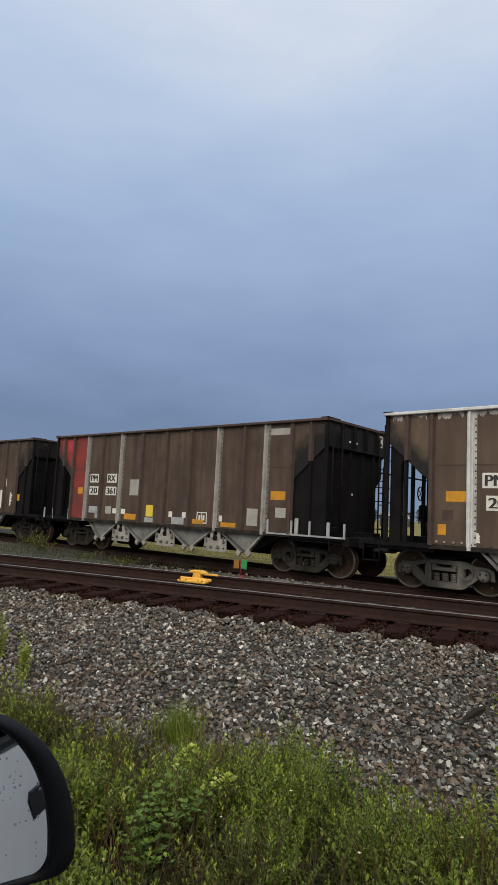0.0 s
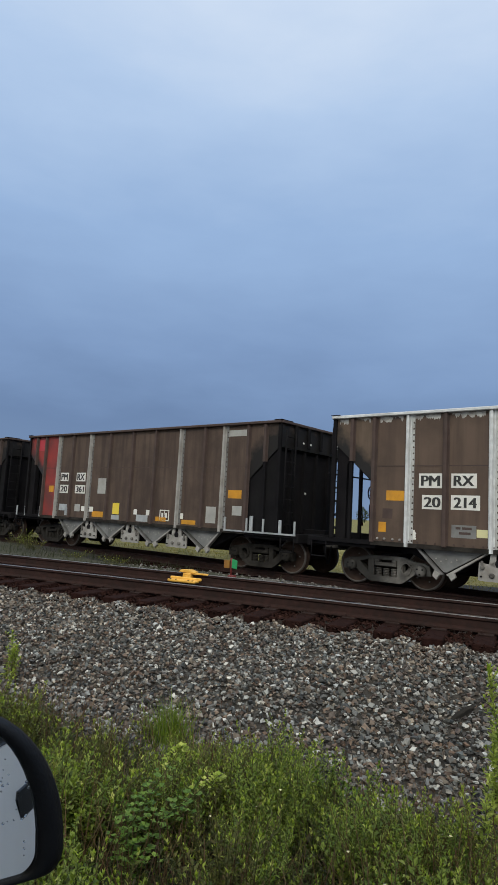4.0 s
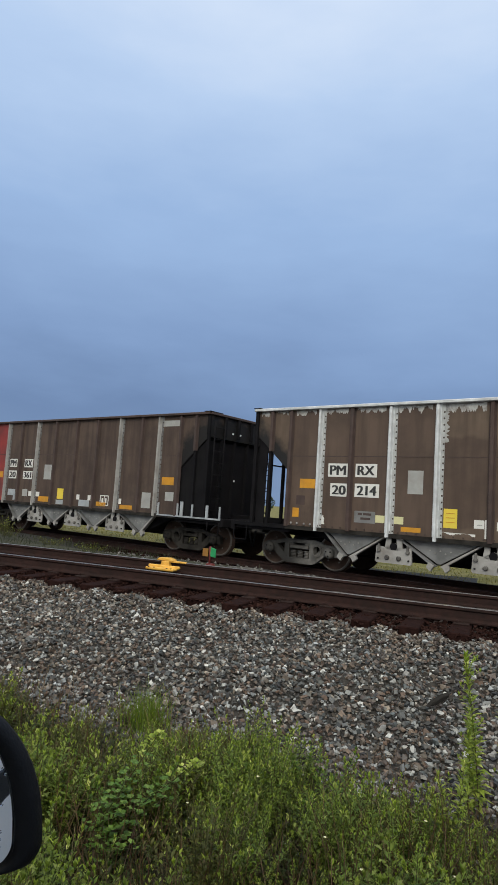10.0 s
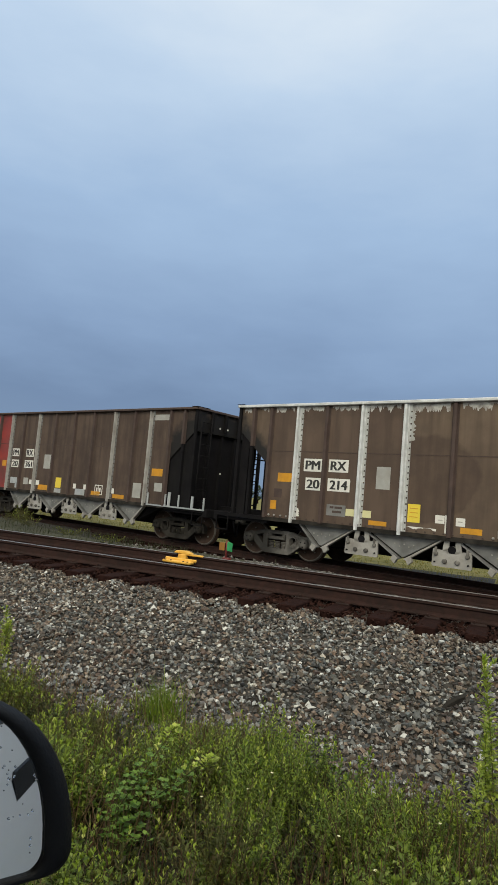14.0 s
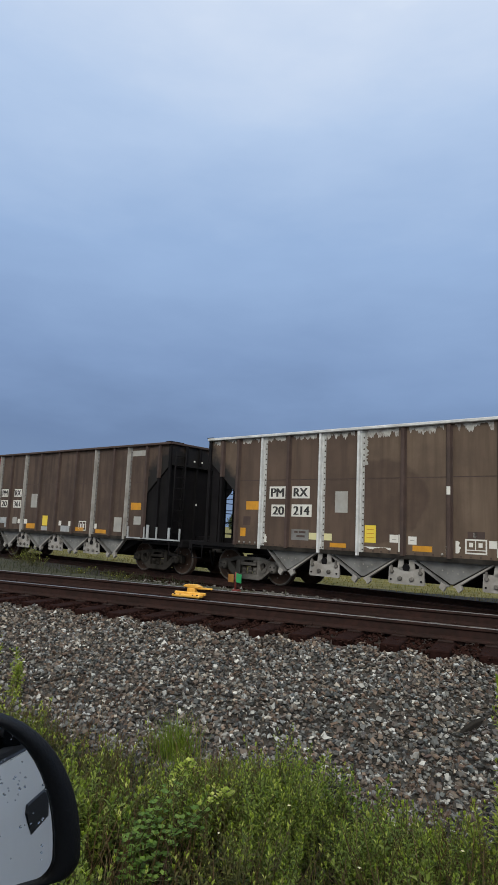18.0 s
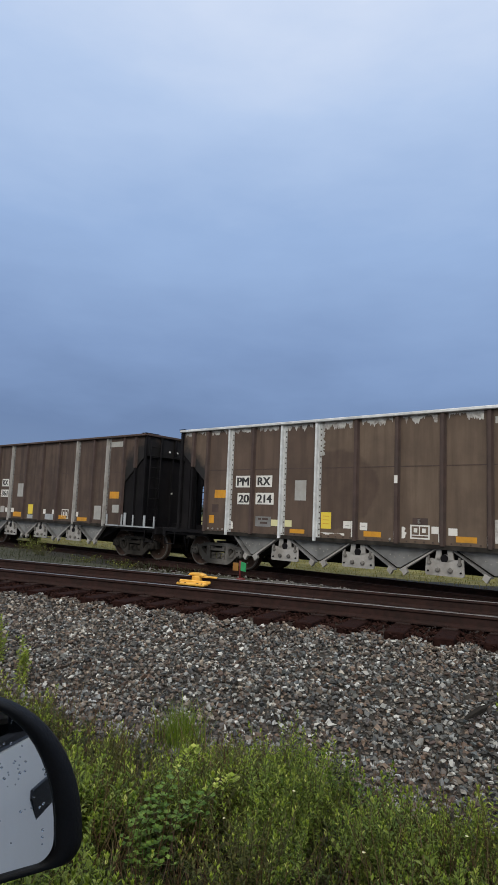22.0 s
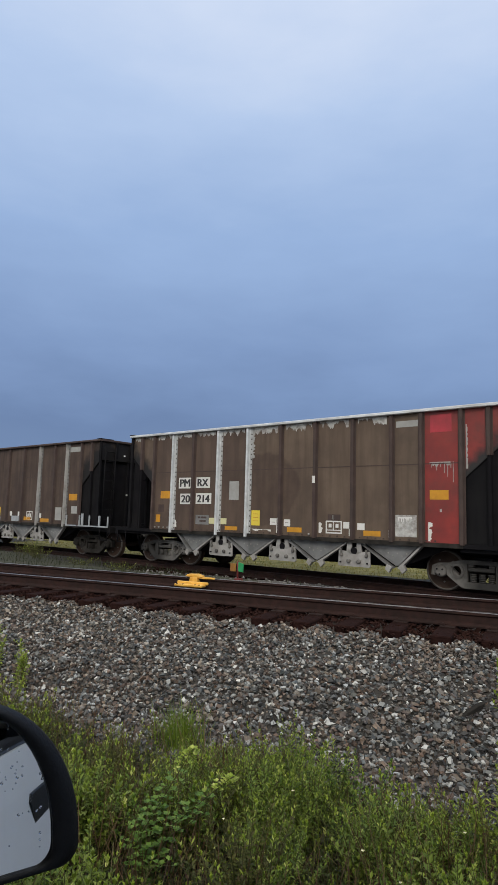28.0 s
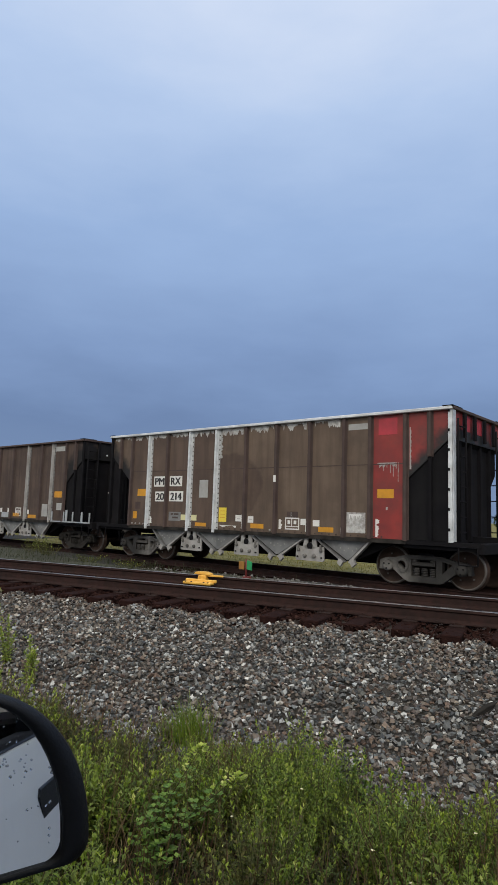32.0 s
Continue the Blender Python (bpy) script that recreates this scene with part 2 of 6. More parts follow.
M_BLACK_SMUDGE = mat("smudged_black", (0.0045, 0.0045, 0.006), (0.0075, 0.0073, 0.009), 2.5, 0.9, 0, 0.15, 50, (0.013, 0.0125, 0.013), 1.4, 0.5, spec=0.12, streak=(0.010, 0.010, 0.0105))
M_DARKRIB = mat("grimy_brown_steel", (0.040, 0.024, 0.021), (0.062, 0.039, 0.034), 4, 0.8, 0, 0.12, 60, (0.03, 0.024, 0.022), 1.5, 0.6)
M_ALU = mat("bare_galvanised_steel", (0.44, 0.46, 0.48), (0.64, 0.66, 0.68), 5, 0.5, 0.2, 0.05, 60, (0.26, 0.25, 0.24), 2.2, 0.5)
M_FLANGE = mat("dusty_flange_steel", (0.33, 0.345, 0.35), (0.46, 0.475, 0.48), 7, 0.6, 0.15, 0.08, 60, (0.17, 0.15, 0.13), 3.0, 0.6)
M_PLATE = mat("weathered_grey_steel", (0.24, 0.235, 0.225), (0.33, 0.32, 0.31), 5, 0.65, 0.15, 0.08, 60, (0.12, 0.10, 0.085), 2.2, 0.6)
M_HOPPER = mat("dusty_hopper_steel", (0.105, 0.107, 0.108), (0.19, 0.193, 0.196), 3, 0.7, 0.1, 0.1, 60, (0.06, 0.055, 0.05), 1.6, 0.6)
M_TRUCK_OLD = mat("dark_cast_steel", (0.011, 0.010, 0.009), (0.034, 0.031, 0.028), 5, 0.85, 0.0, 0.15, 60, (0.010, 0.009, 0.008), 2, 0.8, spec=0.15)
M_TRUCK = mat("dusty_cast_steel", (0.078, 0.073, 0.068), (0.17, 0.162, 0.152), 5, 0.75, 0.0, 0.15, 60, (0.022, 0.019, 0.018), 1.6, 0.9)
M_WHEEL = mat("rusty_wheel_steel", (0.030, 0.018, 0.013), (0.058, 0.036, 0.028), 6, 0.8, 0.0, 0.1, 60, (0.025, 0.02, 0.018), 3, 0.5, spec=0.2)
M_TREAD = mat("bright_wheel_rim", (0.06, 0.05, 0.045), (0.11, 0.098, 0.09), 6, 0.45, 0.3, 0.05, 60)
M_WHITE = mat("white_decal", (0.55, 0.55, 0.54), (0.66, 0.66, 0.64), 5, 0.6, 0, 0.04, 60, (0.36, 0.34, 0.31), 5, 0.5)
M_CREAM = mat("yellowed_decal", (0.50, 0.48, 0.26), (0.60, 0.58, 0.34), 5, 0.6, 0, 0.04, 60, (0.36, 0.32, 0.18), 5, 0.5)
M_GREYDECAL = mat("grey_decal", (0.27, 0.275, 0.27), (0.33, 0.335, 0.325), 4, 0.6, 0, 0.04, 60, (0.2, 0.18, 0.165), 3, 0.5)
M_YELLOW = mat("yellow_decal", (0.60, 0.45, 0.035), (0.68, 0.54, 0.06), 5, 0.55, 0, 0.04, 60, (0.4, 0.28, 0.04), 5, 0.4)
M_AMBER = mat("amber_decal", (0.45, 0.205, 0.006), (0.53, 0.25, 0.009), 5, 0.55, 0, 0.04, 60, (0.22, 0.12, 0.02), 4, 0.6)
M_INK = mat("black_lettering", (0.012, 0.012, 0.013), (0.02, 0.02, 0.02), 8, 0.6, 0, 0.02, 60)
M_STEELW = mat("pale_bracket_paint", (0.24, 0.265, 0.29), (0.38, 0.41, 0.44), 6, 0.55, 0.1, 0.05, 60, (0.2, 0.19, 0.18), 3, 0.5)
M_DERAIL = mat("yellow_derail_paint", (0.56, 0.29, 0.035), (0.72, 0.42, 0.08), 9, 0.5, 0, 0.1, 50, (0.35, 0.19, 0.02), 6, 0.5)
M_GREEN = mat("green_target", (0.010, 0.20, 0.065), (0.014, 0.26, 0.09), 8, 0.45, 0, 0.03, 60)
M_REDP = mat("red_stand_paint", (0.10, 0.014, 0.014), (0.15, 0.02, 0.018), 9, 0.6, 0, 0.1, 60)
M_ORANGE = mat("orange_target", (0.20, 0.085, 0.012), (0.24, 0.13, 0.016), 8, 0.5, 0, 0.03, 60)
M_CAR = mat("white_car_paint", (0.83, 0.83, 0.82), (0.87, 0.87, 0.86), 2, 0.25, 0, 0.0, 60, (0.62, 0.62, 0.6), 4, 0.25, coat=0.5)
M_PLASTIC = mat("black_textured_plastic", (0.005, 0.005, 0.0055), (0.009, 0.009, 0.010), 20, 0.55, 0, 0.12, 300, spec=0.2)
M_INTERIOR = mat("dark_trim", (0.02, 0.02, 0.022), (0.035, 0.035, 0.037), 10, 0.8, 0, 0.1, 200)
M_MIRROR = mat("mirror_glass", (0.93, 0.95, 0.96), (0.93, 0.95, 0.96), 1, 0.015, 1.0, 0.0)
M_LAMP_CLEAR = mat("clear_lamp_lens", (0.5, 0.52, 0.54), (0.6, 0.62, 0.64), 8, 0.08, 0.4, 0.0)
M_TAIL = mat("red_lamp_lens", (0.25, 0.01, 0.01), (0.32, 0.015, 0.012), 8, 0.1, 0, 0.0)
M_TYRE = mat("tyre_rubber", (0.012, 0.012, 0.012), (0.02, 0.02, 0.02), 20, 0.85, 0, 0.1, 80)
M_TINT = mat("tinted_window_glass", (0.012, 0.013, 0.016), (0.016, 0.018, 0.022), 3, 0.04, 0, 0.0, coat=1.0)
M_DROP = mat("water_drop", (0.9, 0.92, 0.95), (0.95, 0.97, 1.0), 200, 0.02, 0, 0.0)
M_DROP.node_tree.nodes["Principled BSDF"].inputs["Transmission Weight"].default_value = 1.0


M_RUST_STONE = ramp_mat("rusty_ballast_stone", [(0.0117, 0.0050, 0.0042), (0.0195, 0.0082, 0.0066), (0.0273, 0.0120, 0.0096), (0.0143, 0.0060, 0.0050), (0.0338, 0.0160, 0.0130)], rough=0.95, spec=0.08)
M_PALE_STONE = ramp_mat("pale_gravel_stone", [(0.06, 0.055, 0.05), (0.13, 0.125, 0.12), (0.09, 0.085, 0.08), (0.22, 0.21, 0.2)])


def leaf_mat(name, colours, rough=0.55):
    """Leaves of several greens; some light passes through them."""
    m = ramp_mat(name, colours, "island", rough, 0.0, 30.0)
    n, l = m.node_tree.nodes, m.node_tree.links
    p = n["Principled BSDF"]
    col = p.inputs["Base Color"].links[0].from_socket
    tr = n.new("ShaderNodeBsdfTranslucent")
    l.new(col, tr.inputs["Color"])
    mx = n.new("ShaderNodeMixShader")
    mx.inputs[0].default_value = 0.35
    l.new(p.outputs[0], mx.inputs[1])
    l.new(tr.outputs[0], mx.inputs[2])
    l.new(mx.outputs[0], n["Material Output"].inputs["Surface"])
    return m


M_STEM = leaf_mat("weed_stem", [(0.055, 0.075, 0.020), (0.085, 0.080, 0.030), (0.060, 0.038, 0.020)])
M_LEAF_A = leaf_mat("weed_leaf_green", [(0.0614, 0.1095, 0.0135), (0.1269, 0.1962, 0.0218), (0.2017, 0.2726, 0.0328), (0.0868, 0.1312, 0.0176), (0.2524, 0.3068, 0.0548)])
M_LEAF_B = leaf_mat("weed_leaf_olive", [(0.0451, 0.0554, 0.0081), (0.0903, 0.1019, 0.0132), (0.0610, 0.0664, 0.0100), (0.1301, 0.1285, 0.0197), (0.0717, 0.0532, 0.0151)])
M_LEAF_C = leaf_mat("weed_leaf_deep", [(0.0421, 0.0861, 0.0092), (0.0826, 0.1602, 0.0151), (0.1260, 0.2093, 0.0196), (0.0690, 0.1232, 0.0136)])
# low layer kept dark: shade beneath the weeds put into its greens
M_LEAF_D = leaf_mat("shaded_undergrowth_leaf", [(0.0161, 0.0269, 0.0056), (0.0343, 0.0550, 0.0088), (0.0505, 0.0789, 0.0121), (0.0505, 0.0352, 0.0187), (0.0687, 0.0995, 0.0177), (0.0283, 0.0435, 0.0094)])
M_TIP = leaf_mat("young_leaf", [(0.2185, 0.3080, 0.0234), (0.3105, 0.3850, 0.0450), (0.5175, 0.5500, 0.1530), (0.1840, 0.2640, 0.0207), (0.2530, 0.3410, 0.0333)])
M_LEAF_Y = leaf_mat("spire_leaf", [(0.1495, 0.2185, 0.0287), (0.2530, 0.3335, 0.0403), (0.3680, 0.4255, 0.0805), (0.1265, 0.1840, 0.0253)])
M_LEAF_BLUE = leaf_mat("clover_leaf", [(0.0575, 0.1313, 0.0143), (0.1092, 0.2100, 0.0275), (0.1955, 0.3045, 0.0578), (0.0713, 0.1522, 0.0187), (0.1437, 0.2520, 0.0330)])
M_GRASS = leaf_mat("grass_blade", [(0.0538, 0.0820, 0.0127), (0.1049, 0.1386, 0.0198), (0.1588, 0.1776, 0.0352), (0.0713, 0.0958, 0.0150), (0.2300, 0.1940, 0.0935)])
M_DRY = leaf_mat("dry_stalk", [(0.075, 0.036, 0.022), (0.13, 0.07, 0.036), (0.20, 0.14, 0.07), (0.05, 0.022, 0.015), (0.10, 0.045, 0.028)])
M_LEAF_F = leaf_mat("fresh_broad_leaf", [(0.1051, 0.1577, 0.0189), (0.1994, 0.2668, 0.0324), (0.0839, 0.1185, 0.0163), (0.2730, 0.3356, 0.0812), (0.1470, 0.2064, 0.0244)])
M_TUFT = leaf_mat("bright_grass_blade", [(0.0820, 0.1312, 0.0131), (0.1394, 0.2050, 0.0180), (0.1066, 0.1640, 0.0148), (0.1968, 0.2460, 0.0328)])
M_PETAL = leaf_mat("small_petal", [(0.75, 0.75, 0.70), (0.75, 0.70, 0.35), (0.8, 0.8, 0.78)])
M_FIELD_BLADE = leaf_mat("field_blade", [(0.0768, 0.0813, 0.0041), (0.1431, 0.1277, 0.0069), (0.2350, 0.1703, 0.0183), (0.0562, 0.0658, 0.0036)])
M_STRIP_BLADE = leaf_mat("strip_blade", [(0.0165, 0.0240, 0.0067), (0.0285, 0.0360, 0.0105), (0.0405, 0.0450, 0.0165), (0.0135, 0.0195, 0.0060)])
M_STRIP = mat("strip_ground", (0.013, 0.017, 0.006), (0.028, 0.030, 0.013), 1.2, 0.95, 0, 0.6, 14, (0.045, 0.042, 0.028), 0.9, 0.6)
M_FAR_LEAF = leaf_mat("far_tree_leaf", [(0.03, 0.05, 0.02), (0.05, 0.075, 0.028), (0.07, 0.09, 0.035)])


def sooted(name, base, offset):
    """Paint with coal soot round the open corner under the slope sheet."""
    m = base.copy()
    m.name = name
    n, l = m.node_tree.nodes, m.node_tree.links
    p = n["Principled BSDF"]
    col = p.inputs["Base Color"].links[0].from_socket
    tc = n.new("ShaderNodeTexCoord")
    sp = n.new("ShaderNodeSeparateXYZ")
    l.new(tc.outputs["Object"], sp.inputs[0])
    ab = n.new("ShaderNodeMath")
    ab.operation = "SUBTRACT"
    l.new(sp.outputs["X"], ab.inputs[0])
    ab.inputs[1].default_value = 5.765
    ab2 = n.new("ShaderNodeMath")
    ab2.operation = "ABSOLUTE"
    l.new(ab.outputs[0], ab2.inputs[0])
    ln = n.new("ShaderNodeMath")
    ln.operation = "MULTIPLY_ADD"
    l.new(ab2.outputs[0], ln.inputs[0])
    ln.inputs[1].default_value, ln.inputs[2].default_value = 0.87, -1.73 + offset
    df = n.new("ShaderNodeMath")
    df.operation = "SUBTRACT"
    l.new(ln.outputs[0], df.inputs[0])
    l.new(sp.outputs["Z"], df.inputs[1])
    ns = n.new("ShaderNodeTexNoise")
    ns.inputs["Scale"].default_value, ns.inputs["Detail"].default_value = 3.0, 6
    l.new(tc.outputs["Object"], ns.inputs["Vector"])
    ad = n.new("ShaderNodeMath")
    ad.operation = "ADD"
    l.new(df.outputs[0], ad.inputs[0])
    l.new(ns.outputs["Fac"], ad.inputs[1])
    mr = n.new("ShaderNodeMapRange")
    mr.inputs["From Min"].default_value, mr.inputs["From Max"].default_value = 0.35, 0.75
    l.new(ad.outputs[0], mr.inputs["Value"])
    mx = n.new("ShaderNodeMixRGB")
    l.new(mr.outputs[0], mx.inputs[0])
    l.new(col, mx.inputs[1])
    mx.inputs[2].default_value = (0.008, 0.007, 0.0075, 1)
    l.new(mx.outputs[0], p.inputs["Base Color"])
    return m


M_BROWN_OLD = mat("older_brown_paint", (0.064, 0.043, 0.034), (0.088, 0.062, 0.049), 1.3, 0.65, 0, 0.08, 70, (0.030, 0.021, 0.018), 0.7, 0.75, rough2=0.8, spec=0.3, streak=(0.028, 0.018, 0.015))
M_BROWN_DARK = mat("rain_darkened_brown_paint", (0.072, 0.047, 0.036), (0.096, 0.066, 0.050), 1.1, 0.6, 0, 0.08, 70, (0.046, 0.031, 0.023), 0.8, 0.8, rough2=0.75, spec=0.35, streak=(0.05, 0.033, 0.025))
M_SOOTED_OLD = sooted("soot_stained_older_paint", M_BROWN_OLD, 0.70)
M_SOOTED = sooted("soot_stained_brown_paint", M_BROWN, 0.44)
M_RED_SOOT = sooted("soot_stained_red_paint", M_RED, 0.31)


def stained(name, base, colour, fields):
    """Paint with a stain, or a casting with painted shade; fields are nodes' settings: per axis (middle, half width),
    then the soft edge.
    """
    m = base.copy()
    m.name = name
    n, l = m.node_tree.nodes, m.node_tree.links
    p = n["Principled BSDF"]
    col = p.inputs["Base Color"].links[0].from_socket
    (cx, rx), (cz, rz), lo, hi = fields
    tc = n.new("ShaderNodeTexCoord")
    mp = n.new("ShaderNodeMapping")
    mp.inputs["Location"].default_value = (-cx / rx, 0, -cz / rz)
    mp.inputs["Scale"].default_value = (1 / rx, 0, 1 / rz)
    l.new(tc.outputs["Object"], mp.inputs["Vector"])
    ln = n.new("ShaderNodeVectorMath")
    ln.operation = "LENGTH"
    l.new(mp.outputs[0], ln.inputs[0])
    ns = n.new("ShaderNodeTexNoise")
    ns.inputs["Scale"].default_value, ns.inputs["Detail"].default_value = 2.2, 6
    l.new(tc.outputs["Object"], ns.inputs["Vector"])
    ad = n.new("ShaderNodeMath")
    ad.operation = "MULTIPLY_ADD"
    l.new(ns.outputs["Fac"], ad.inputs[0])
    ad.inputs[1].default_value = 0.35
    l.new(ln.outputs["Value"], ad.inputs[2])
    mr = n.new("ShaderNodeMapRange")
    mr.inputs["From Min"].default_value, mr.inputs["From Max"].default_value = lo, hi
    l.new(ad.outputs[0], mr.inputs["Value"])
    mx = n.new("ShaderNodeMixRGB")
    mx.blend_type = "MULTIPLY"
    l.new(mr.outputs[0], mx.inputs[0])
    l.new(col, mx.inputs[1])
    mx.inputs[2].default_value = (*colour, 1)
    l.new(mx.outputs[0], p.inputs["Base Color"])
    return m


# a round damp patch beside the yellow label; shade painted on the castings' outer half
M_BROWN_WET = stained("rain_stained_brown_paint", M_BROWN, (0.72, 0.68, 0.70), ((5.15, 1.28), (2.25, 0.95), 1.20, 1.12))
M_TRUCK_SHADED = stained("end_shaded_cast_steel", M_TRUCK, (0.16, 0.155, 0.15), ((5.765, 1.0), (0.5, 900.0), 4.45, 5.1))


# ---- mesh tools ----
def part(name, bm, material, parent=None, label=""):
    """One bmesh as one mesh object under a thing or a part."""
    me = bpy.data.meshes.new(name)
    bm.to_mesh(me)
    bm.free()
    me.materials.append(material)
    ob = new(name, me)
    if parent:
        ob.parent = parent
    if label:
        ob["label"] = label
    return ob


def box(x0, x1, y0, y1, z0, z1, bevel=0.0, bm=None):
    bm = bm or bmesh.new()
    v = [bm.verts.new((x, y, z)) for x in (x0, x1) for y in (y0, y1) for z in (z0, z1)]
    fs = [bm.faces.new([v[i] for i in f]) for f in ((0, 1, 3, 2), (4, 6, 7, 5), (0, 4, 5, 1), (2, 3, 7, 6), (0, 2, 6, 4), (1, 5, 7, 3))]
    if bevel:
        es = {e for f in fs for e in f.edges}
        bmesh.ops.bevel(bm, geom=list(es), offset=bevel, segments=1, affect="EDGES", profile=0.5)
    return bm


def prism(points, lo, hi, axis="y", bm=None, bevel=0.0):
    """A polygon pulled from lo to hi. axis y: points are (x, z); axis x: (y, z); axis z: (x, y)."""
    bm = bm or bmesh.new()

    def at(p, t):
        return {"y": (p[0], t, p[1]), "x": (t, p[0], p[1]), "z": (p[0], p[1], t)}[axis]
    a = [bm.verts.new(at(p, lo)) for p in points]
    b = [bm.verts.new(at(p, hi)) for p in points]
    fs = [bm.faces.new(a), bm.faces.new(b[::-1])]
    k = len(points)
    for i in range(k):
        fs.append(bm.faces.new((a[(i + 1) % k], a[i], b[i], b[(i + 1) % k])))
    if bevel:
        es = {e for f in fs[:2] for e in f.edges}
        bmesh.ops.bevel(bm, geom=list(es), offset=bevel, segments=1, affect="EDGES", profile=0.5)
    bmesh.ops.recalc_face_normals(bm, faces=bm.faces[:])
    return bm


def lathe(profile, steps=24, axis="y", bm=None, at=(0, 0, 0), caps=True):
    """Rings of (radius, along) about an axis, closed at the ends."""
    bm = bm or bmesh.new()
    rings = []
    for r, t in profile:
        ring = []
        for i in range(steps):
            c, s = r * math.cos(2 * math.pi * i / steps), r * math.sin(2 * math.pi * i / steps)
            p = {"y": (c, t, s), "x": (t, c, s), "z": (c, s, t)}[axis]
            ring.append(bm.verts.new((p[0] + at[0], p[1] + at[1], p[2] + at[2])))
        rings.append(ring)
    fs = []
    for a, b in zip(rings, rings[1:]):
        for i in range(steps):
            fs.append(bm.faces.new((a[i], a[(i + 1) % steps], b[(i + 1) % steps], b[i])))
    sides = len(fs)
    if caps:
        fs.append(bm.faces.new(rings[0][::-1]))
        fs.append(bm.faces.new(rings[-1]))
    bmesh.ops.recalc_face_normals(bm, faces=fs)
    for f in fs[:sides]:
        f.smooth = True
    return bm


def rod(p, q, r, steps=8, bm=None):
    bm = bm or bmesh.new()
    p, q = Vector(p), Vector(q)
    d = (q - p).normalized()
    u = d.orthogonal().normalized()
    v = d.cross(u)
    rings = [[bm.verts.new(c + r * (math.cos(2 * math.pi * i / steps) * u + math.sin(2 * math.pi * i / steps) * v)) for i in range(steps)] for c in (p, q)]
    for i in range(steps):
        f = bm.faces.new((rings[0][i], rings[0][(i + 1) % steps], rings[1][(i + 1) % steps], rings[1][i]))
        f.smooth = True
    bm.faces.new(rings[0][::-1])
    bm.faces.new(rings[1])
    return bm


def from_arrays(name, verts, faces, material, parent=None, smooth=False):
    me = bpy.data.meshes.new(name)
    me.from_pydata([tuple(v) for v in verts], [], [tuple(f) for f in faces])
    me.materials.append(material)
    if smooth:
        me.polygons.foreach_set("use_smooth", [True] * len(me.polygons))
    ob = new(name, me)
    if parent:
        ob.parent = parent
    return ob


# ---- the plan: x along the near track, y away from the camera, z up, the eye at the origin ----
RAIL_Y, RAIL_Z = 8.17, -1.08          # near rail of the near track, top of its head
GAUGE = 1.505                         # from rail to rail, near edge to near edge
TURN = 15.46                          # the train's track runs in at this angle
SIDE_Y, WHEEL_Y, LINE_Z = 12.70, 13.42, -1.51
LINE_MID = WHEEL_Y + 0.76
TRAIN = Matrix.Rotation(radians(-TURN), 4, "Z")   # train space to the world


def ground_height(x, y):
    """Verge, gravel bank, track bed, grass strip, low field."""
    top = RAIL_Z - 0.29
    if y < 1.2:
        return -1.62
    if y < 2.0:
        return -1.62 - 0.26 * (y - 1.2) / 0.8
    if y < 3.6:
        return -1.88
    if y < 5.0:
        return -1.88 + 0.08 * (y - 3.6) / 1.4
    if y < 7.25:
        return -1.80 + (top + 0.04 + 1.80) * (y - 5.0) / 2.25
    if y < 7.6:
        return top + 0.04
    w = x * math.sin(radians(TURN)) + y * math.cos(radians(TURN))
    if y < 10.8 and w < 12.3:
        return top
    low = LINE_Z - 0.24
    k = min(1.0, max(0.0, (w - 11.2) / 1.2))
    return (top - 0.02) * (1 - k) + low * k


def build_ground():
    xs = [-3000, -700, -200, -90, -50] + [x * 0.5 for x in range(-70, 31)] + [30, 60, 200, 700, 3000]
    ys = [-3000, -300, -60, -10, -2, 0.6, 1.3] + [1.5 + 0.25 * i for i in range(44)] + [13, 16, 20, 30, 60, 150, 500, 3000]
    verts, faces = [], []
    for y in ys:
        for x in xs:
            wob = noise.noise(Vector((x * 0.8, y * 0.8, 0))) * 0.05 if abs(x) < 40 and 1.3 < y < 30 else 0
            verts.append((x, y, ground_height(x, y) + wob - (0.12 if 6.9 < y < 7.72 else 0.0)))
    k = len(xs)
    for j in range(len(ys) - 1):
        for i in range(k - 1):
            faces.append((j * k + i, j * k + i + 1, (j + 1) * k + i + 1, (j + 1) * k + i))
    g = from_arrays("ground", verts, faces, M_FIELD, smooth=True)
    g.data.materials.append(M_SOIL)
    g.data.materials.append(M_BALLAST_BED)
    g.data.materials.append(M_RUST_BED)
    g.data.materials.append(M_PALE_GRAVEL)
    g.data.materials.append(M_STRIP)
    g.data.materials.append(M_DARK_BED)
    for p in g.data.polygons:
        c = p.center
        if abs(c.x) < 60:
            w = c.x * math.sin(radians(TURN)) + c.y * math.cos(radians(TURN))
            if c.y < 3.7:
                p.material_index = 1
            elif c.y < 7.4:
                p.material_index = 2
            elif c.y < 10.7:
                p.material_index = 3
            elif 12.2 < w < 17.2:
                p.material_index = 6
            elif w <= 12.2 and c.x > -5.5:
                p.material_index = 4
            elif w <= 12.2:
                p.material_index = 5
    tagged(g, "uneven grassy ground with a gravel bank", "ground", kind="structure")


build_ground()


def rail_profile(y, z):
    """Cross-section, head up, near edge of the head at y, top at z."""
    c = y + 0.036
    half = [(0.036, 0.0), (0.036, -0.03), (0.010, -0.048), (0.010, -0.13), (0.070, -0.155), (0.070, -0.172)]
    return [(c - a, z + b) for a, b in half] + [(c + a, z + b) for a, b in half[::-1]]


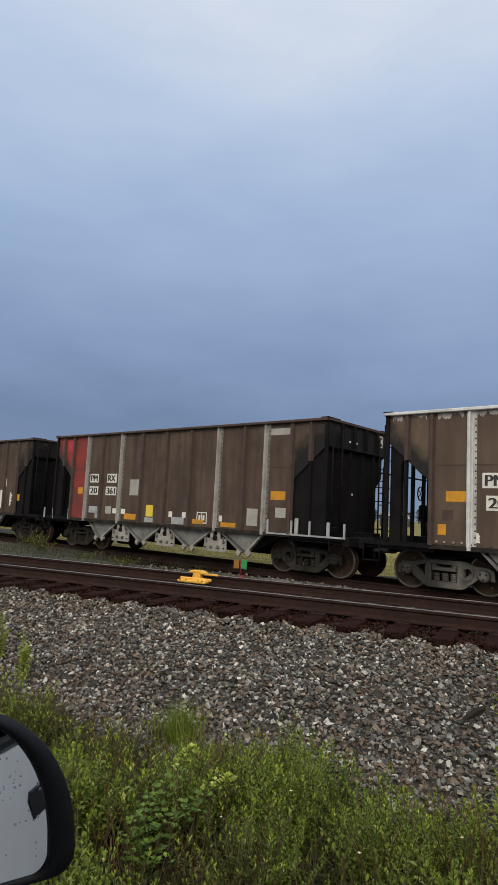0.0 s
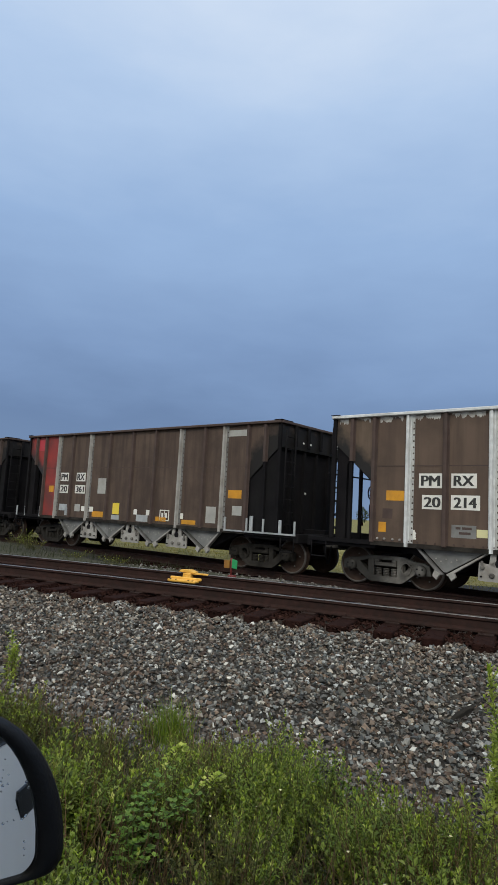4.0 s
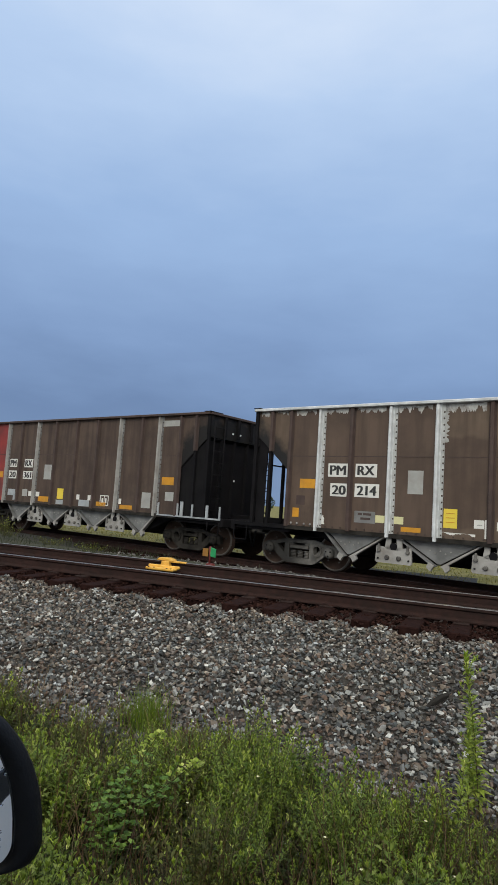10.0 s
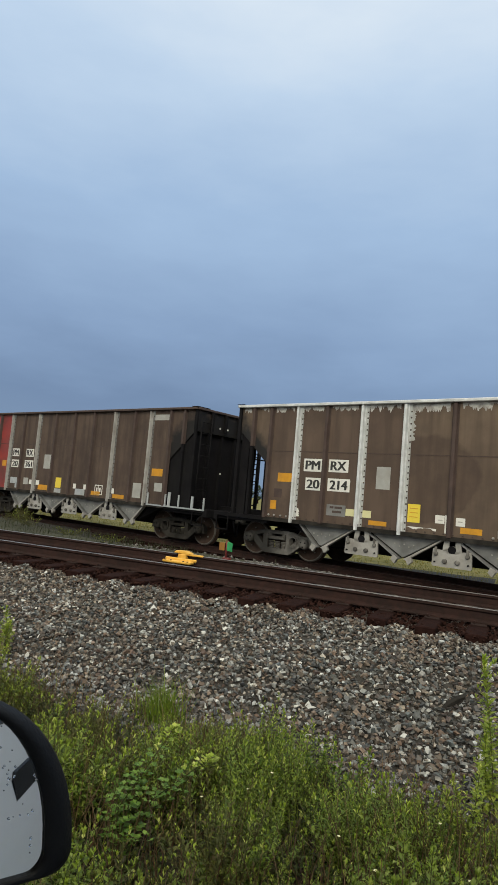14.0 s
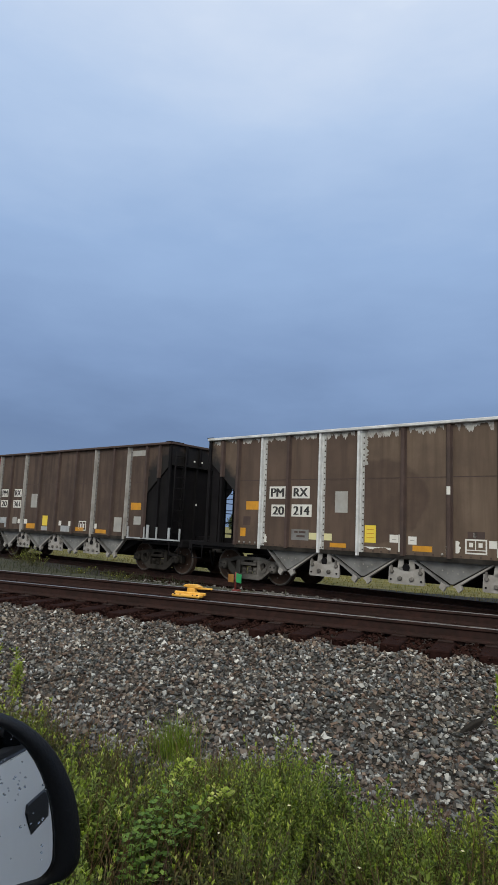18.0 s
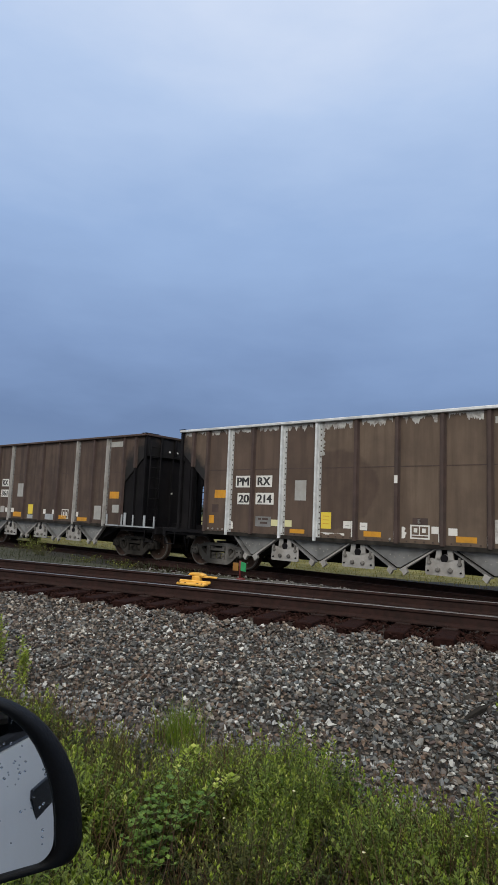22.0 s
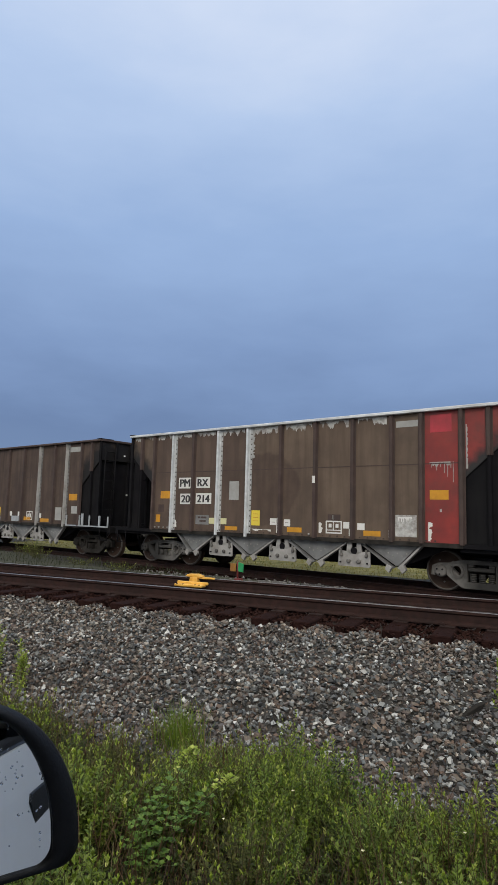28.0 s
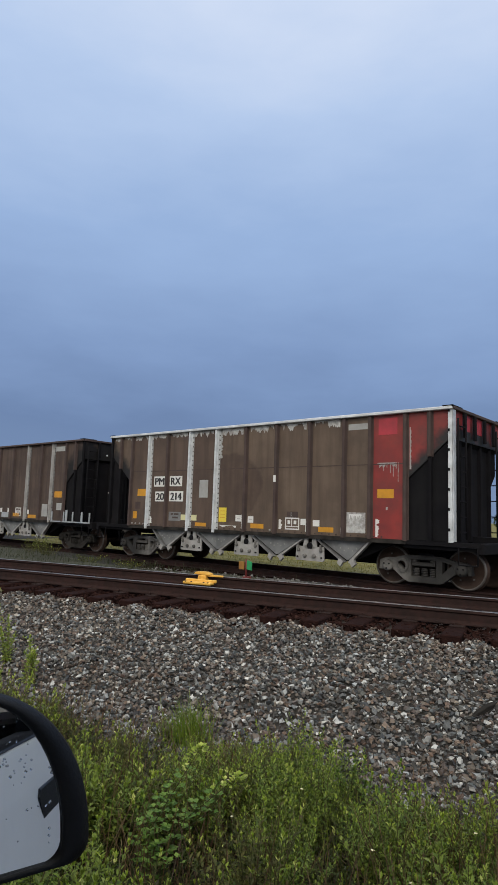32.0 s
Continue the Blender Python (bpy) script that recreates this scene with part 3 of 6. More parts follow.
def build_rail(y, z, x0, x1, m=None, label="", head=None):
    root = new("rail", None)
    tagged(root, label, "rail", "rails of the tracks")
    part("rail_body", prism(rail_profile(y, z), x0, x1, "x"), M_RAIL, root)
    part("running_surface", prism([(y + 0.002, z + 0.001), (y + 0.010, z + 0.004), (y + 0.062, z + 0.004), (y + 0.070, z + 0.001)], x0, x1, "x"), head or M_RAIL_TOP, root, "worn running surface")
    if m:
        root.matrix_world = m
    return root


build_rail(RAIL_Y, RAIL_Z, -60, 30, None, "rusty steel rail with a worn bright head")
build_rail(RAIL_Y + GAUGE, RAIL_Z, -60, 30, None, "rusty steel rail that carries the yellow derail")
build_rail(WHEEL_Y, LINE_Z + 0.035, -70, 13, TRAIN, "dark steel rail under the coal train", M_RAIL)
build_rail(WHEEL_Y + GAUGE, LINE_Z + 0.035, -70, 13, TRAIN, "dark steel rail under the coal train", M_RAIL)


# ---- the coal train ----
M_FLAKE = mat("chalky_old_primer", (0.28, 0.28, 0.275), (0.52, 0.52, 0.51), 9, 0.7, 0, 0.05, 60, (0.12, 0.09, 0.075), 6, 0.9)
CAR_L, CAR_TOP, SILL_Z, HALF = 11.53, 3.94, 1.07, LINE_MID - SIDE_Y
RIBS = [0.48, 1.05, 1.86, 2.72, 3.66, 4.72, 5.84, 6.88, 7.93, 8.92, 9.62, 10.50, 11.07]
SLOPE_Z, SLOPE_X = 3.28, 1.06
PITCH = 13.16
WHEEL_R, AXLE_Z, BASE = 0.44, 0.475, 0.86          # wheel radius, axle height, half a truck's wheelbase
TRUCKS = (1.17, 10.71)
DECAL = -HALF - 0.012


def side_bottom(x):
    """Lower edge of the side sheet: cut away over the trucks."""
    e = min(x, CAR_L - x)
    if e >= SLOPE_X - 1e-6:
        return SILL_Z
    return 2.36 + (SLOPE_Z - 2.36) * (1 - e / SLOPE_X)


def text_mesh(name, body, height, width, material, parent, x, z, y):
    cu = bpy.data.curves.new(name, "FONT")
    cu.body, cu.align_x, cu.align_y, cu.size, cu.extrude, cu.offset = body, "CENTER", "CENTER", 1.0, 0.004, 0.0
    tmp = new(name, cu)
    bpy.context.view_layer.update()
    me = bpy.data.meshes.new_from_object(tmp.evaluated_get(bpy.context.evaluated_depsgraph_get()))
    bpy.data.objects.remove(tmp)
    xs = [v.co.x for v in me.vertices]
    ys = [v.co.y for v in me.vertices]
    cx, cy, w, h = (max(xs) + min(xs)) / 2, (max(ys) + min(ys)) / 2, max(xs) - min(xs), max(ys) - min(ys)
    for v in me.vertices:
        v.co = ((v.co.x - cx) / w * width + x, y - 0.004 - v.co.z, (v.co.y - cy) / h * height + z)
    # a heavier stroke: the letter drawn three times, a little apart
    bm = bmesh.new()
    for k, dx in enumerate((-0.013, 0.0, 0.013)):
        start = len(bm.verts)
        bm.from_mesh(me)
        bm.verts.ensure_lookup_table()
        for v in bm.verts[start:]:
            v.co.x += dx
            v.co.y -= 0.0006 * k
    bm.to_mesh(me)
    bm.free()
    me.materials.clear()
    me.materials.append(material)
    ob = new(name, me)
    ob.parent = parent
    return ob


def decal(parent, name, x0, x1, z0, z1, material, label="", y=DECAL, thick=0.004):
    return part(name, box(x0, x1, y - thick, y, z0, z1), material, parent, label)


def ragged(parent, name, x0, x1, z_top, depth, material, seed, label="", step=0.014, y=DECAL):
    """Flaked paint: a strip with a torn lower edge."""
    rnd = random.Random(seed)
    n = max(4, int((x1 - x0) / step))
    up = [(x0 + (x1 - x0) * i / n, z_top) for i in range(n + 1)]
    low = []
    d = depth * rnd.uniform(0.4, 1)
    for i in range(n, -1, -1):
        d = min(depth, max(depth * 0.10, d + rnd.uniform(-0.34, 0.34) * depth))
        low.append((x0 + (x1 - x0) * i / n, z_top - d))
    return part(name, prism(up + low, y - 0.004, y, "y"), material, parent, label)


def ragged_v(parent, name, x0, z0, z1, width, material, seed, label=""):
    rnd = random.Random(seed)
    n = max(5, int((z1 - z0) / 0.025))
    left = [(x0, z0 + (z1 - z0) * i / n) for i in range(n + 1)]
    right = [(x0 + width * (0.45 + 0.4 * noise.noise(Vector((i * 0.35, seed, 0))) + rnd.uniform(-0.15, 0.15)), z0 + (z1 - z0) * i / n) for i in range(n, -1, -1)]
    return part(name, prism(left + right, DECAL - 0.004, DECAL, "y"), material, parent, label)


def side_rib(root, x, z0, bright, near=True, metal=M_ALU):
    """A pressed hat-section stake with a bolted flange."""
    s = -1 if near else 1
    y0 = s * (HALF + 0.01)
    w = 0.046 if bright else 0.055
    x = x + 0.012 if bright else x
    d = 0.075
    fl = 0.02
    sec = [(x - w - 0.02, y0), (x - w - 0.02, y0 + s * 0.012), (x - w, y0 + s * 0.012), (x - w + 0.02, y0 + s * d), (x + w - 0.02, y0 + s * d), (x + w, y0 + s * 0.012), (x + w + fl, y0 + s * 0.012), (x + w + fl, y0)]
    m = metal if bright else M_DARKRIB
    rib = part("side_stake", prism(sec, z0, CAR_TOP - 0.06, "z"), m, root, "bare bright metal side stake" if bright else "")
    if bright and near:
        part("flange", box(x + w + 0.022, x + w + 0.098, y0 - 0.013, y0 - 0.001, z0, CAR_TOP - 0.06), M_FLANGE if metal is M_ALU else M_HOPPER, rib, "pale bolted flange")
        z = z0 + 0.12
        while z < CAR_TOP - 0.15:
            part("bolt", box(x + w + 0.062, x + w + 0.094, y0 - 0.026, y0 - 0.010, z, z + 0.035, 0.004), M_DARKRIB, rib)
            z += 0.135
    return rib


def truck_side(root, xc, y, material, inboard):
    """Cast side frame: pedestals over the axle ends, a deep belly, a spring opening and a pear-shaped window each side."""
    s = 1 if y > 0 else -1
    a = BASE
    t = 0.075
    bm = bmesh.new()
    members = [
        [(-a - 0.22, 0.40), (-a - 0.20, 0.60), (-a - 0.06, 0.66), (-a + 0.16, 0.67), (-a + 0.24, 0.56), (-a + 0.16, 0.40), (-a + 0.10, 0.56), (-a - 0.10, 0.56), (-a - 0.13, 0.40)],
        [(-a + 0.15, 0.67), (-0.42, 0.75), (0.42, 0.75), (a - 0.15, 0.67), (a - 0.20, 0.59), (0.38, 0.665), (-0.38, 0.665), (-a + 0.20, 0.59)],
        [(-a + 0.12, 0.42), (-a + 0.22, 0.58), (-0.40, 0.36), (-0.34, 0.30), (0.34, 0.30), (0.40, 0.36), (a - 0.22, 0.58), (a - 0.12, 0.42), (0.46, 0.20), (0.36, 0.165), (-0.36, 0.165), (-0.46, 0.20)],
        [(-0.43, 0.28), (-0.43, 0.69), (-0.29, 0.69), (-0.29, 0.28)],
        [(0.29, 0.28), (0.29, 0.69), (0.43, 0.69), (0.43, 0.28)],
    ]
    members.append([(-x, z) for x, z in members[0]])
    for i, mem in enumerate(members):
        prism([(xc + p, q - 0.02) for p, q in mem], y - t + 0.002 * i, y + t - 0.002 * i, "y", bm)
    frame_ob = part("side_frame", bm, material, root, "dusty cast steel truck side frame")
    for dx in (-0.19, 0.0, 0.19):
        bm = bmesh.new()
        for k in range(5):
            lathe([(0.06, 0.28 + k * 0.036), (0.08, 0.297 + k * 0.036), (0.06, 0.314 + k * 0.036)], 10, "z", bm, (xc + dx, y, 0))
        part("spring", bm, material, frame_ob, "stout coil spring")
    part("bolster_end", box(xc - 0.27, xc + 0.27, y - 0.09, y + 0.095, 0.50, 0.585, 0.015), material, frame_ob)
    part("friction_wedge", box(xc - 0.275, xc - 0.16, y - 0.085, y + 0.09, 0.585, 0.64, 0.01), material, frame_ob)
    part("friction_wedge", box(xc + 0.16, xc + 0.275, y - 0.085, y + 0.09, 0.585, 0.64, 0.01), material, frame_ob)
    # window rim, cast proud of the frame on the side towards the car's middle
    ring = [(0.545 * inboard + 0.10 * math.cos(u) * (1.0 - 0.35 * math.cos(u) * inboard), 0.49 + 0.105 * math.sin(u) * (1.0 - 0.35 * math.cos(u) * inboard)) for u in [k * math.pi / 10 for k in range(20)]]
    bm = bmesh.new()
    y0 = y + s * 0.055
    inner = [[bm.verts.new((xc + p, yy, q)) for p, q in ring] for yy in (y0, y0 + s * 0.045)]
    outer = [[bm.verts.new((xc + 0.545 * inboard + (p - 0.545 * inboard) * 1.4, yy, 0.49 + (q - 0.49) * 1.4)) for p, q in ring] for yy in (y0, y0 + s * 0.04)]
    for k in range(20):
        n = (k + 1) % 20
        for p, q in ((inner[0], inner[1]), (inner[1], outer[1]), (outer[1], outer[0]), (outer[0], inner[0])):
            bm.faces.new((p[k], p[n], q[n], q[k]))
    bmesh.ops.recalc_face_normals(bm, faces=bm.faces[:])
    part("window_rim", bm, material, frame_ob, "cast rim round the frame's window")
    for dx in (-BASE, BASE):
        cap = part("bearing_cap", lathe([(0.13, y + s * -0.06), (0.13, y + s * 0.10), (0.115, y + s * 0.135), (0.07, y + s * 0.15), (0.03, y + s * 0.152)], 18, "y", None, (xc + dx, 0, AXLE_Z)), material, frame_ob, "round bearing end cap")
        for k in range(3):
            u = k * 2.094 + 0.5
            part("cap_screw", lathe([(0.02, y + s * 0.13), (0.02, y + s * 0.165)], 6, "y", None, (xc + dx + 0.07 * math.cos(u), 0, AXLE_Z + 0.07 * math.sin(u))), M_BLACK, cap)
    for dx in (-0.42, 0.42):
        part("brake_shoe", box(xc + dx - 0.02, xc + dx + 0.02, y - s * 0.2 - 0.03, y - s * 0.2 + 0.03, 0.35, 0.62, 0.01), M_BLACK, frame_ob)
    return frame_ob


def wheelset(root, xc):
    """Two flanged wheels on an axle, turning about its own middle."""
    bm = bmesh.new()
    for s in (-1, 1):
        o = s * 0.76
        lathe([(0.12, o + s * 0.055), (0.17, o + s * 0.03), (0.345, o + s * 0.012), (0.378, o + s * 0.05), (0.424, o + s * 0.05), (0.439, o + s * 0.035), (0.442, o - s * 0.055), (0.465, o - s * 0.072), (0.465, o - s * 0.09), (0.375, o - s * 0.09), (0.355, o - s * 0.02), (0.12, o - s * 0.03)], 36, "y", bm)
    lathe([(0.085, -1.0), (0.085, 1.0)], 14, "y", bm)
    ob = part("wheelset", bm, M_WHEEL, root, "rusty steel wheels on an axle")
    for s in (-1, 1):
        o = s * 0.76
        part("rim", lathe([(0.392, o + s * 0.051), (0.395, o + s * 0.055), (0.424, o + s * 0.055), (0.4405, o + s * 0.037), (0.4405, o + s * 0.02)], 36, "y", caps=False), M_TREAD, ob, "bright worn wheel rim")
    for k in range(5):
        a = k * 2 * math.pi / 5
        part("plate_mark", lathe([(0.02, -0.80), (0.02, -0.822)], 8, "y", None, (0.25 * math.cos(a), 0, 0.25 * math.sin(a))), M_TRUCK, ob)
    ob.location = (xc, 0, AXLE_Z)
    return ob


def ladder(root, x, y, z0, z1, width, rungs, along="y"):
    bm = bmesh.new()
    for o in (0, width):
        p = (x, y + o, z0) if along == "y" else (x + o, y, z0)
        rod(p, (p[0], p[1], z1), 0.022, 8, bm)
    lad = part("ladder", bm, M_BLACK, root)
    for k in range(rungs):
        z = z0 + (k + 0.5) * (z1 - z0) / rungs
        q = (x, y + width, z) if along == "y" else (x + width, y, z)
        part("rung", rod((x, y, z), q, 0.014, 6), M_BLACK, lad)


def hopper_car(colours, bright, top_bright, lit_corner, cast=M_TRUCK_SHADED):
    """An open-top coal hopper; x from its first corner, y from the track's middle, z from the rail."""
    root = new("coal_hopper_car", None)
    L = CAR_L
    # side sheets, panel by panel
    cuts = [0.0] + RIBS + [L]
    for near in (True, False):
        s = -1 if near else 1
        for i, (a, b) in enumerate(zip(cuts, cuts[1:])):
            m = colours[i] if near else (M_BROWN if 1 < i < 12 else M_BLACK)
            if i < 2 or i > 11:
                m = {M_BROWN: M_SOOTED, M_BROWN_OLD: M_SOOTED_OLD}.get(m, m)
            poly = [(a + 0.002, side_bottom(a)), (b - 0.002, side_bottom(b - 1e-4 if b < L / 2 else b)), (b - 0.002, CAR_TOP - 0.02), (a + 0.002, CAR_TOP - 0.02)]
            if abs(a - 1.05) < 0.02:
                poly[0] = (a + 0.002, SILL_Z)
            if abs(b - 10.50) < 0.02:
                poly[1] = (b - 0.002, SILL_Z)
            if b <= 1.06:
                poly[1] = (b - 0.002, 2.36 + (SLOPE_Z - 2.36) * (1 - b / SLOPE_X))
            if a >= 10.49:
                poly[0] = (a + 0.002, 2.36 + (SLOPE_Z - 2.36) * (1 - (L - a) / SLOPE_X))
            part("side_panel", prism(poly, s * HALF - 0.012, s * HALF + 0.012, "y"), m, root)
        for i, x in enumerate(RIBS):
            e = min(x, L - x)
            z0 = SILL_Z - 0.02 if e >= 1.0 else 2.36 + (SLOPE_Z - 2.36) * (1 - e / SLOPE_X)
            if i in bright and near:
                side_rib(root, x, z0 - 0.06, True, True, M_ALU if top_bright else M_PLATE)
            else:
                side_rib(root, x, z0, False, near)
        # weld seam half way up
        part("seam", box(1.1, L - 1.1, s * (HALF + 0.013) - 0.004, s * (HALF + 0.013) + 0.004, 2.735, 2.755), M_DARKRIB, root)
        # top chord
        y0 = s * (HALF + 0.03)
        part("top_chord", box(-0.06, L + 0.06, y0 - 0.09, y0 + 0.09, CAR_TOP - 0.07, CAR_TOP, 0.012), M_ALU if top_bright else M_DARKRIB, root, "bright bare metal top rail" if top_bright else "")
        # side sill, running out under the ends
        y1 = s * (HALF - 0.02)
        part("side_sill", prism([(y1 - 0.06, SILL_Z - 0.09), (y1 + 0.06, SILL_Z - 0.09), (y1 + 0.06, SILL_Z + 0.005), (y1 - 0.06, SILL_Z + 0.005)], 1.02, L - 1.02, "x"), M_TRUCK_OLD, root)
        for a, b in ((-0.62, 1.018), (L - 1.018, L + 0.62)):
            part("end_sill", prism([(y1 - 0.058, SILL_Z - 0.088), (y1 + 0.058, SILL_Z - 0.088), (y1 + 0.058, SILL_Z + 0.003), (y1 - 0.058, SILL_Z + 0.003)], a, b, "x"), M_BLACK, root, "sooty end sill")
        # corner posts
        for x in (0.0, L):
            lit = near and lit_corner and x > 1
            m = M_ALU if lit else M_BLACK
            sx = 1 if x > 1 else -1
            sec = [(x - 0.045, s * HALF), (x + 0.045, s * HALF), (x + 0.045, s * (HALF + 0.06)), (x - 0.045, s * (HALF + 0.06))]
            post = part("corner_post", prism(sec, SILL_Z, CAR_TOP - 0.02, "z"), m, root, "bare bright corner post" if lit else "")
            if lit:
                for k in range(7):
                    part("bolt", box(x - 0.04, x - 0.005, -HALF - 0.085, -HALF - 0.06, 1.3 + k * 0.42, 1.36 + k * 0.42, 0.006), M_BLACK, post)
                part("angle_leg", box(x + 0.052, x + 0.064, -HALF - 0.05, -HALF + 0.10, SILL_Z + 0.02, CAR_TOP - 0.04), M_ALU, post)
            if near:
                part("end_post", box(x - sx * 0.46 - 0.035, x - sx * 0.46 + 0.035, s * HALF - 0.05, s * HALF + 0.03, SILL_Z, 2.95), M_BLACK, root)
    # inside: slope sheets, end sheets, ridge
    for x, sx in ((0.0, 1), (L, -1)):
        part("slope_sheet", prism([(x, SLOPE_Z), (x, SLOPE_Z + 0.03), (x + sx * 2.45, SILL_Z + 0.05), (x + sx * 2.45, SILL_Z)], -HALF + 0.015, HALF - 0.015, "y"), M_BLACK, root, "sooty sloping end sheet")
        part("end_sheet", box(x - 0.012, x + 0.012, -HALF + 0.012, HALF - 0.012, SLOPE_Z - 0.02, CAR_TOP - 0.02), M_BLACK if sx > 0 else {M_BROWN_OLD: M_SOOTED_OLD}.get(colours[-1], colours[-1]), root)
        part("end_chord", box(x - 0.09, x + 0.09, -HALF - 0.06, HALF + 0.06, CAR_TOP - 0.068, CAR_TOP + 0.004, 0.012), M_DARKRIB, root)
        for yy in (-0.9, -0.3, 0.3, 0.9):
            part("end_stake", box(x - sx * 0.07 - 0.03, x - sx * 0.07 + 0.03, yy - 0.05, yy + 0.05, 3.32, CAR_TOP - 0.08, 0.01), M_BLACK, root)
            part("slope_brace", prism([(x + sx * 0.02, SILL_Z), (x + sx * 0.10, SILL_Z), (x + sx * 0.10, SLOPE_Z - 0.1), (x + sx * 0.02, SLOPE_Z)], yy - 0.03, yy + 0.03, "y"), M_BLACK, root)
        # end platform, striker, coupler
        part("end_platform", box(min(x - sx * 0.62, x + sx * 1.1), max(x - sx * 0.62, x + sx * 1.1), -HALF + 0.05, HALF - 0.05, SILL_Z - 0.17, SILL_Z - 0.10), M_BLACK, root)
        part("end_beam", box(x - sx * 0.62 - 0.06, x - sx * 0.62 + 0.06, -HALF - 0.02, HALF + 0.02, SILL_Z - 0.22, SILL_Z + 0.008, 0.015), M_BLACK, root)
        if sx < 0:
            # plate added to close the recess with a flat smudged black
            part("recess_plate", prism([(x - 1.0, SILL_Z + 0.01), (x - 0.05, SILL_Z + 0.01), (x - 0.05, SLOPE_Z - 0.03), (x - 1.0, 2.40)], -HALF + 0.035, -HALF + 0.05, "y"), M_BLACK_SMUDGE, root, "smudged black plate under the slope sheet")
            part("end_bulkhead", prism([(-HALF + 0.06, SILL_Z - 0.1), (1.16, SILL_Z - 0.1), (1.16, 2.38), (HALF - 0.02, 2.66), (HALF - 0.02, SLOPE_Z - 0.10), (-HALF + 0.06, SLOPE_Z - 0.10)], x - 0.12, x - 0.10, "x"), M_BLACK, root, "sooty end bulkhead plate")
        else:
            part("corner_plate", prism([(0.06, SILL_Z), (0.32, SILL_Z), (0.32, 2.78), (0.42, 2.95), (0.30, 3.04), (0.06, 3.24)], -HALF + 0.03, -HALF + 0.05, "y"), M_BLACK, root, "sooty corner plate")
            # plate added at the far side to black out the low opening
            part("far_apron", box(0.06, 1.0, HALF - 0.05, HALF - 0.03, SILL_Z, 1.66), M_BLACK, root, "low dark plate closing the far side of the end")
            part("end_rail", rod((-0.30, -1.25, 2.60), (-0.30, 1.25, 2.60), 0.02), M_BLACK, root)
        # flat gussets that tie the top rails together
        for s in (-1, 1):
            part("corner_gusset", prism([(x - sx * 0.085, s * (HALF + 0.115)), (x - sx * 0.085, s * (HALF - 0.42)), (x + sx * 0.05, s * (HALF - 0.36)), (x + sx * 0.12, s * (HALF - 0.02)), (x + sx * 0.15, s * (HALF + 0.115))], CAR_TOP + 0.006, CAR_TOP + 0.022, "z"), M_BLACK, root, "dark corner gusset plate")
        cp = part("coupler", box(min(x - sx * 0.88, x - sx * 0.5), max(x - sx * 0.88, x - sx * 0.5), -0.14, 0.14, 0.72, 0.98, 0.04), M_TRUCK, root)
        part("hose", rod((x - sx * 0.7, -0.35, 0.8), (x - sx * 0.8, -0.30, 0.35), 0.025), M_BLACK, cp)
        ladder(root, x - sx * 0.12, -HALF + 0.08, SILL_Z + 0.05, CAR_TOP - 0.25, 0.42, 8)
        ladder(root, x - sx * 0.12, HALF - 0.55, SILL_Z + 0.05, CAR_TOP - 0.25, 0.42, 8)
        ladder(root, min(x + sx * 0.06, x + sx * 0.42), HALF + 0.03, SILL_Z, 3.0, 0.36, 5, "x")
        # step below the sill
        st = bmesh.new()
        xa, xb = sorted((x - sx * 0.55, x - sx * 0.15))
        rod((xa, -HALF - 0.02, SILL_Z), (xa, -HALF - 0.02, 0.62), 0.016, 6, st)
        rod((xb, -HALF - 0.02, SILL_Z), (xb, -HALF - 0.02, 0.62), 0.016, 6, st)
        rod((xa, -HALF - 0.02, 0.62), (xb, -HALF - 0.02, 0.62), 0.016, 6, st)
        part("side_step", st, M_BLACK, root)
    part("center_sill", box(-0.6, L + 0.6, -0.18, 0.18, 0.78, 1.18), M_BLACK, root)
    # made-up black filler that closes the dark gaps between the bays
    part("gap_filler", prism([(-0.30, 0.42), (0.30, 0.42), (0.30, 0.62), (0.185, 0.80), (-0.185, 0.80), (-0.30, 0.62)], 2.35, L - 2.35, "x"), M_BLACK, root, "dark filler under the center sill")
    # hand brake on the first end
    wheel = part("brake_wheel", lathe([(0.165, -0.012), (0.19, -0.012), (0.19, 0.012), (0.165, 0.012), (0.165, -0.012)], 24, "x", None, (-0.36, 1.05, 2.25), False), M_BLACK, root, "spoked hand brake wheel")
    for k in range(5):
        u = k * 1.257
        part("spoke", rod((-0.36, 1.05, 2.25), (-0.36, 1.05 + 0.175 * math.cos(u), 2.25 + 0.175 * math.sin(u)), 0.010, 6), M_BLACK, wheel)
    part("brake_box", box(-0.33, -0.1, 0.85, 1.22, 1.55, 1.95, 0.03), M_BLACK, root)
    part("brake_rod", rod((-0.22, 1.05, 1.0), (-0.22, 1.05, 1.6), 0.02), M_BLACK, root)
    part("air_tank", lathe([(0.12, -0.5), (0.2, -0.42), (0.2, 0.42), (0.12, 0.5)], 16, "y", None, (0.55, 0.2, 1.38)), M_BLACK, root)
    # four hopper bays with flared doors
    for xc, wl, wr in ((2.70, 0.55, 0.83), (4.80, 0.83, 0.83), (6.88, 0.83, 0.83), (8.98, 0.83, 0.55)):
        # bay bodies in dark steel: the dark of the gaps put into their colour
        bay = part("hopper_bay", prism([(xc - wl, SILL_Z - 0.08), (xc + wr, SILL_Z - 0.08), (xc + 0.05, 0.50), (xc - 0.05, 0.50)], -HALF + 0.16, HALF - 0.10, "y"), M_TRUCK_OLD, root, "dark hopper bay with a pale face")
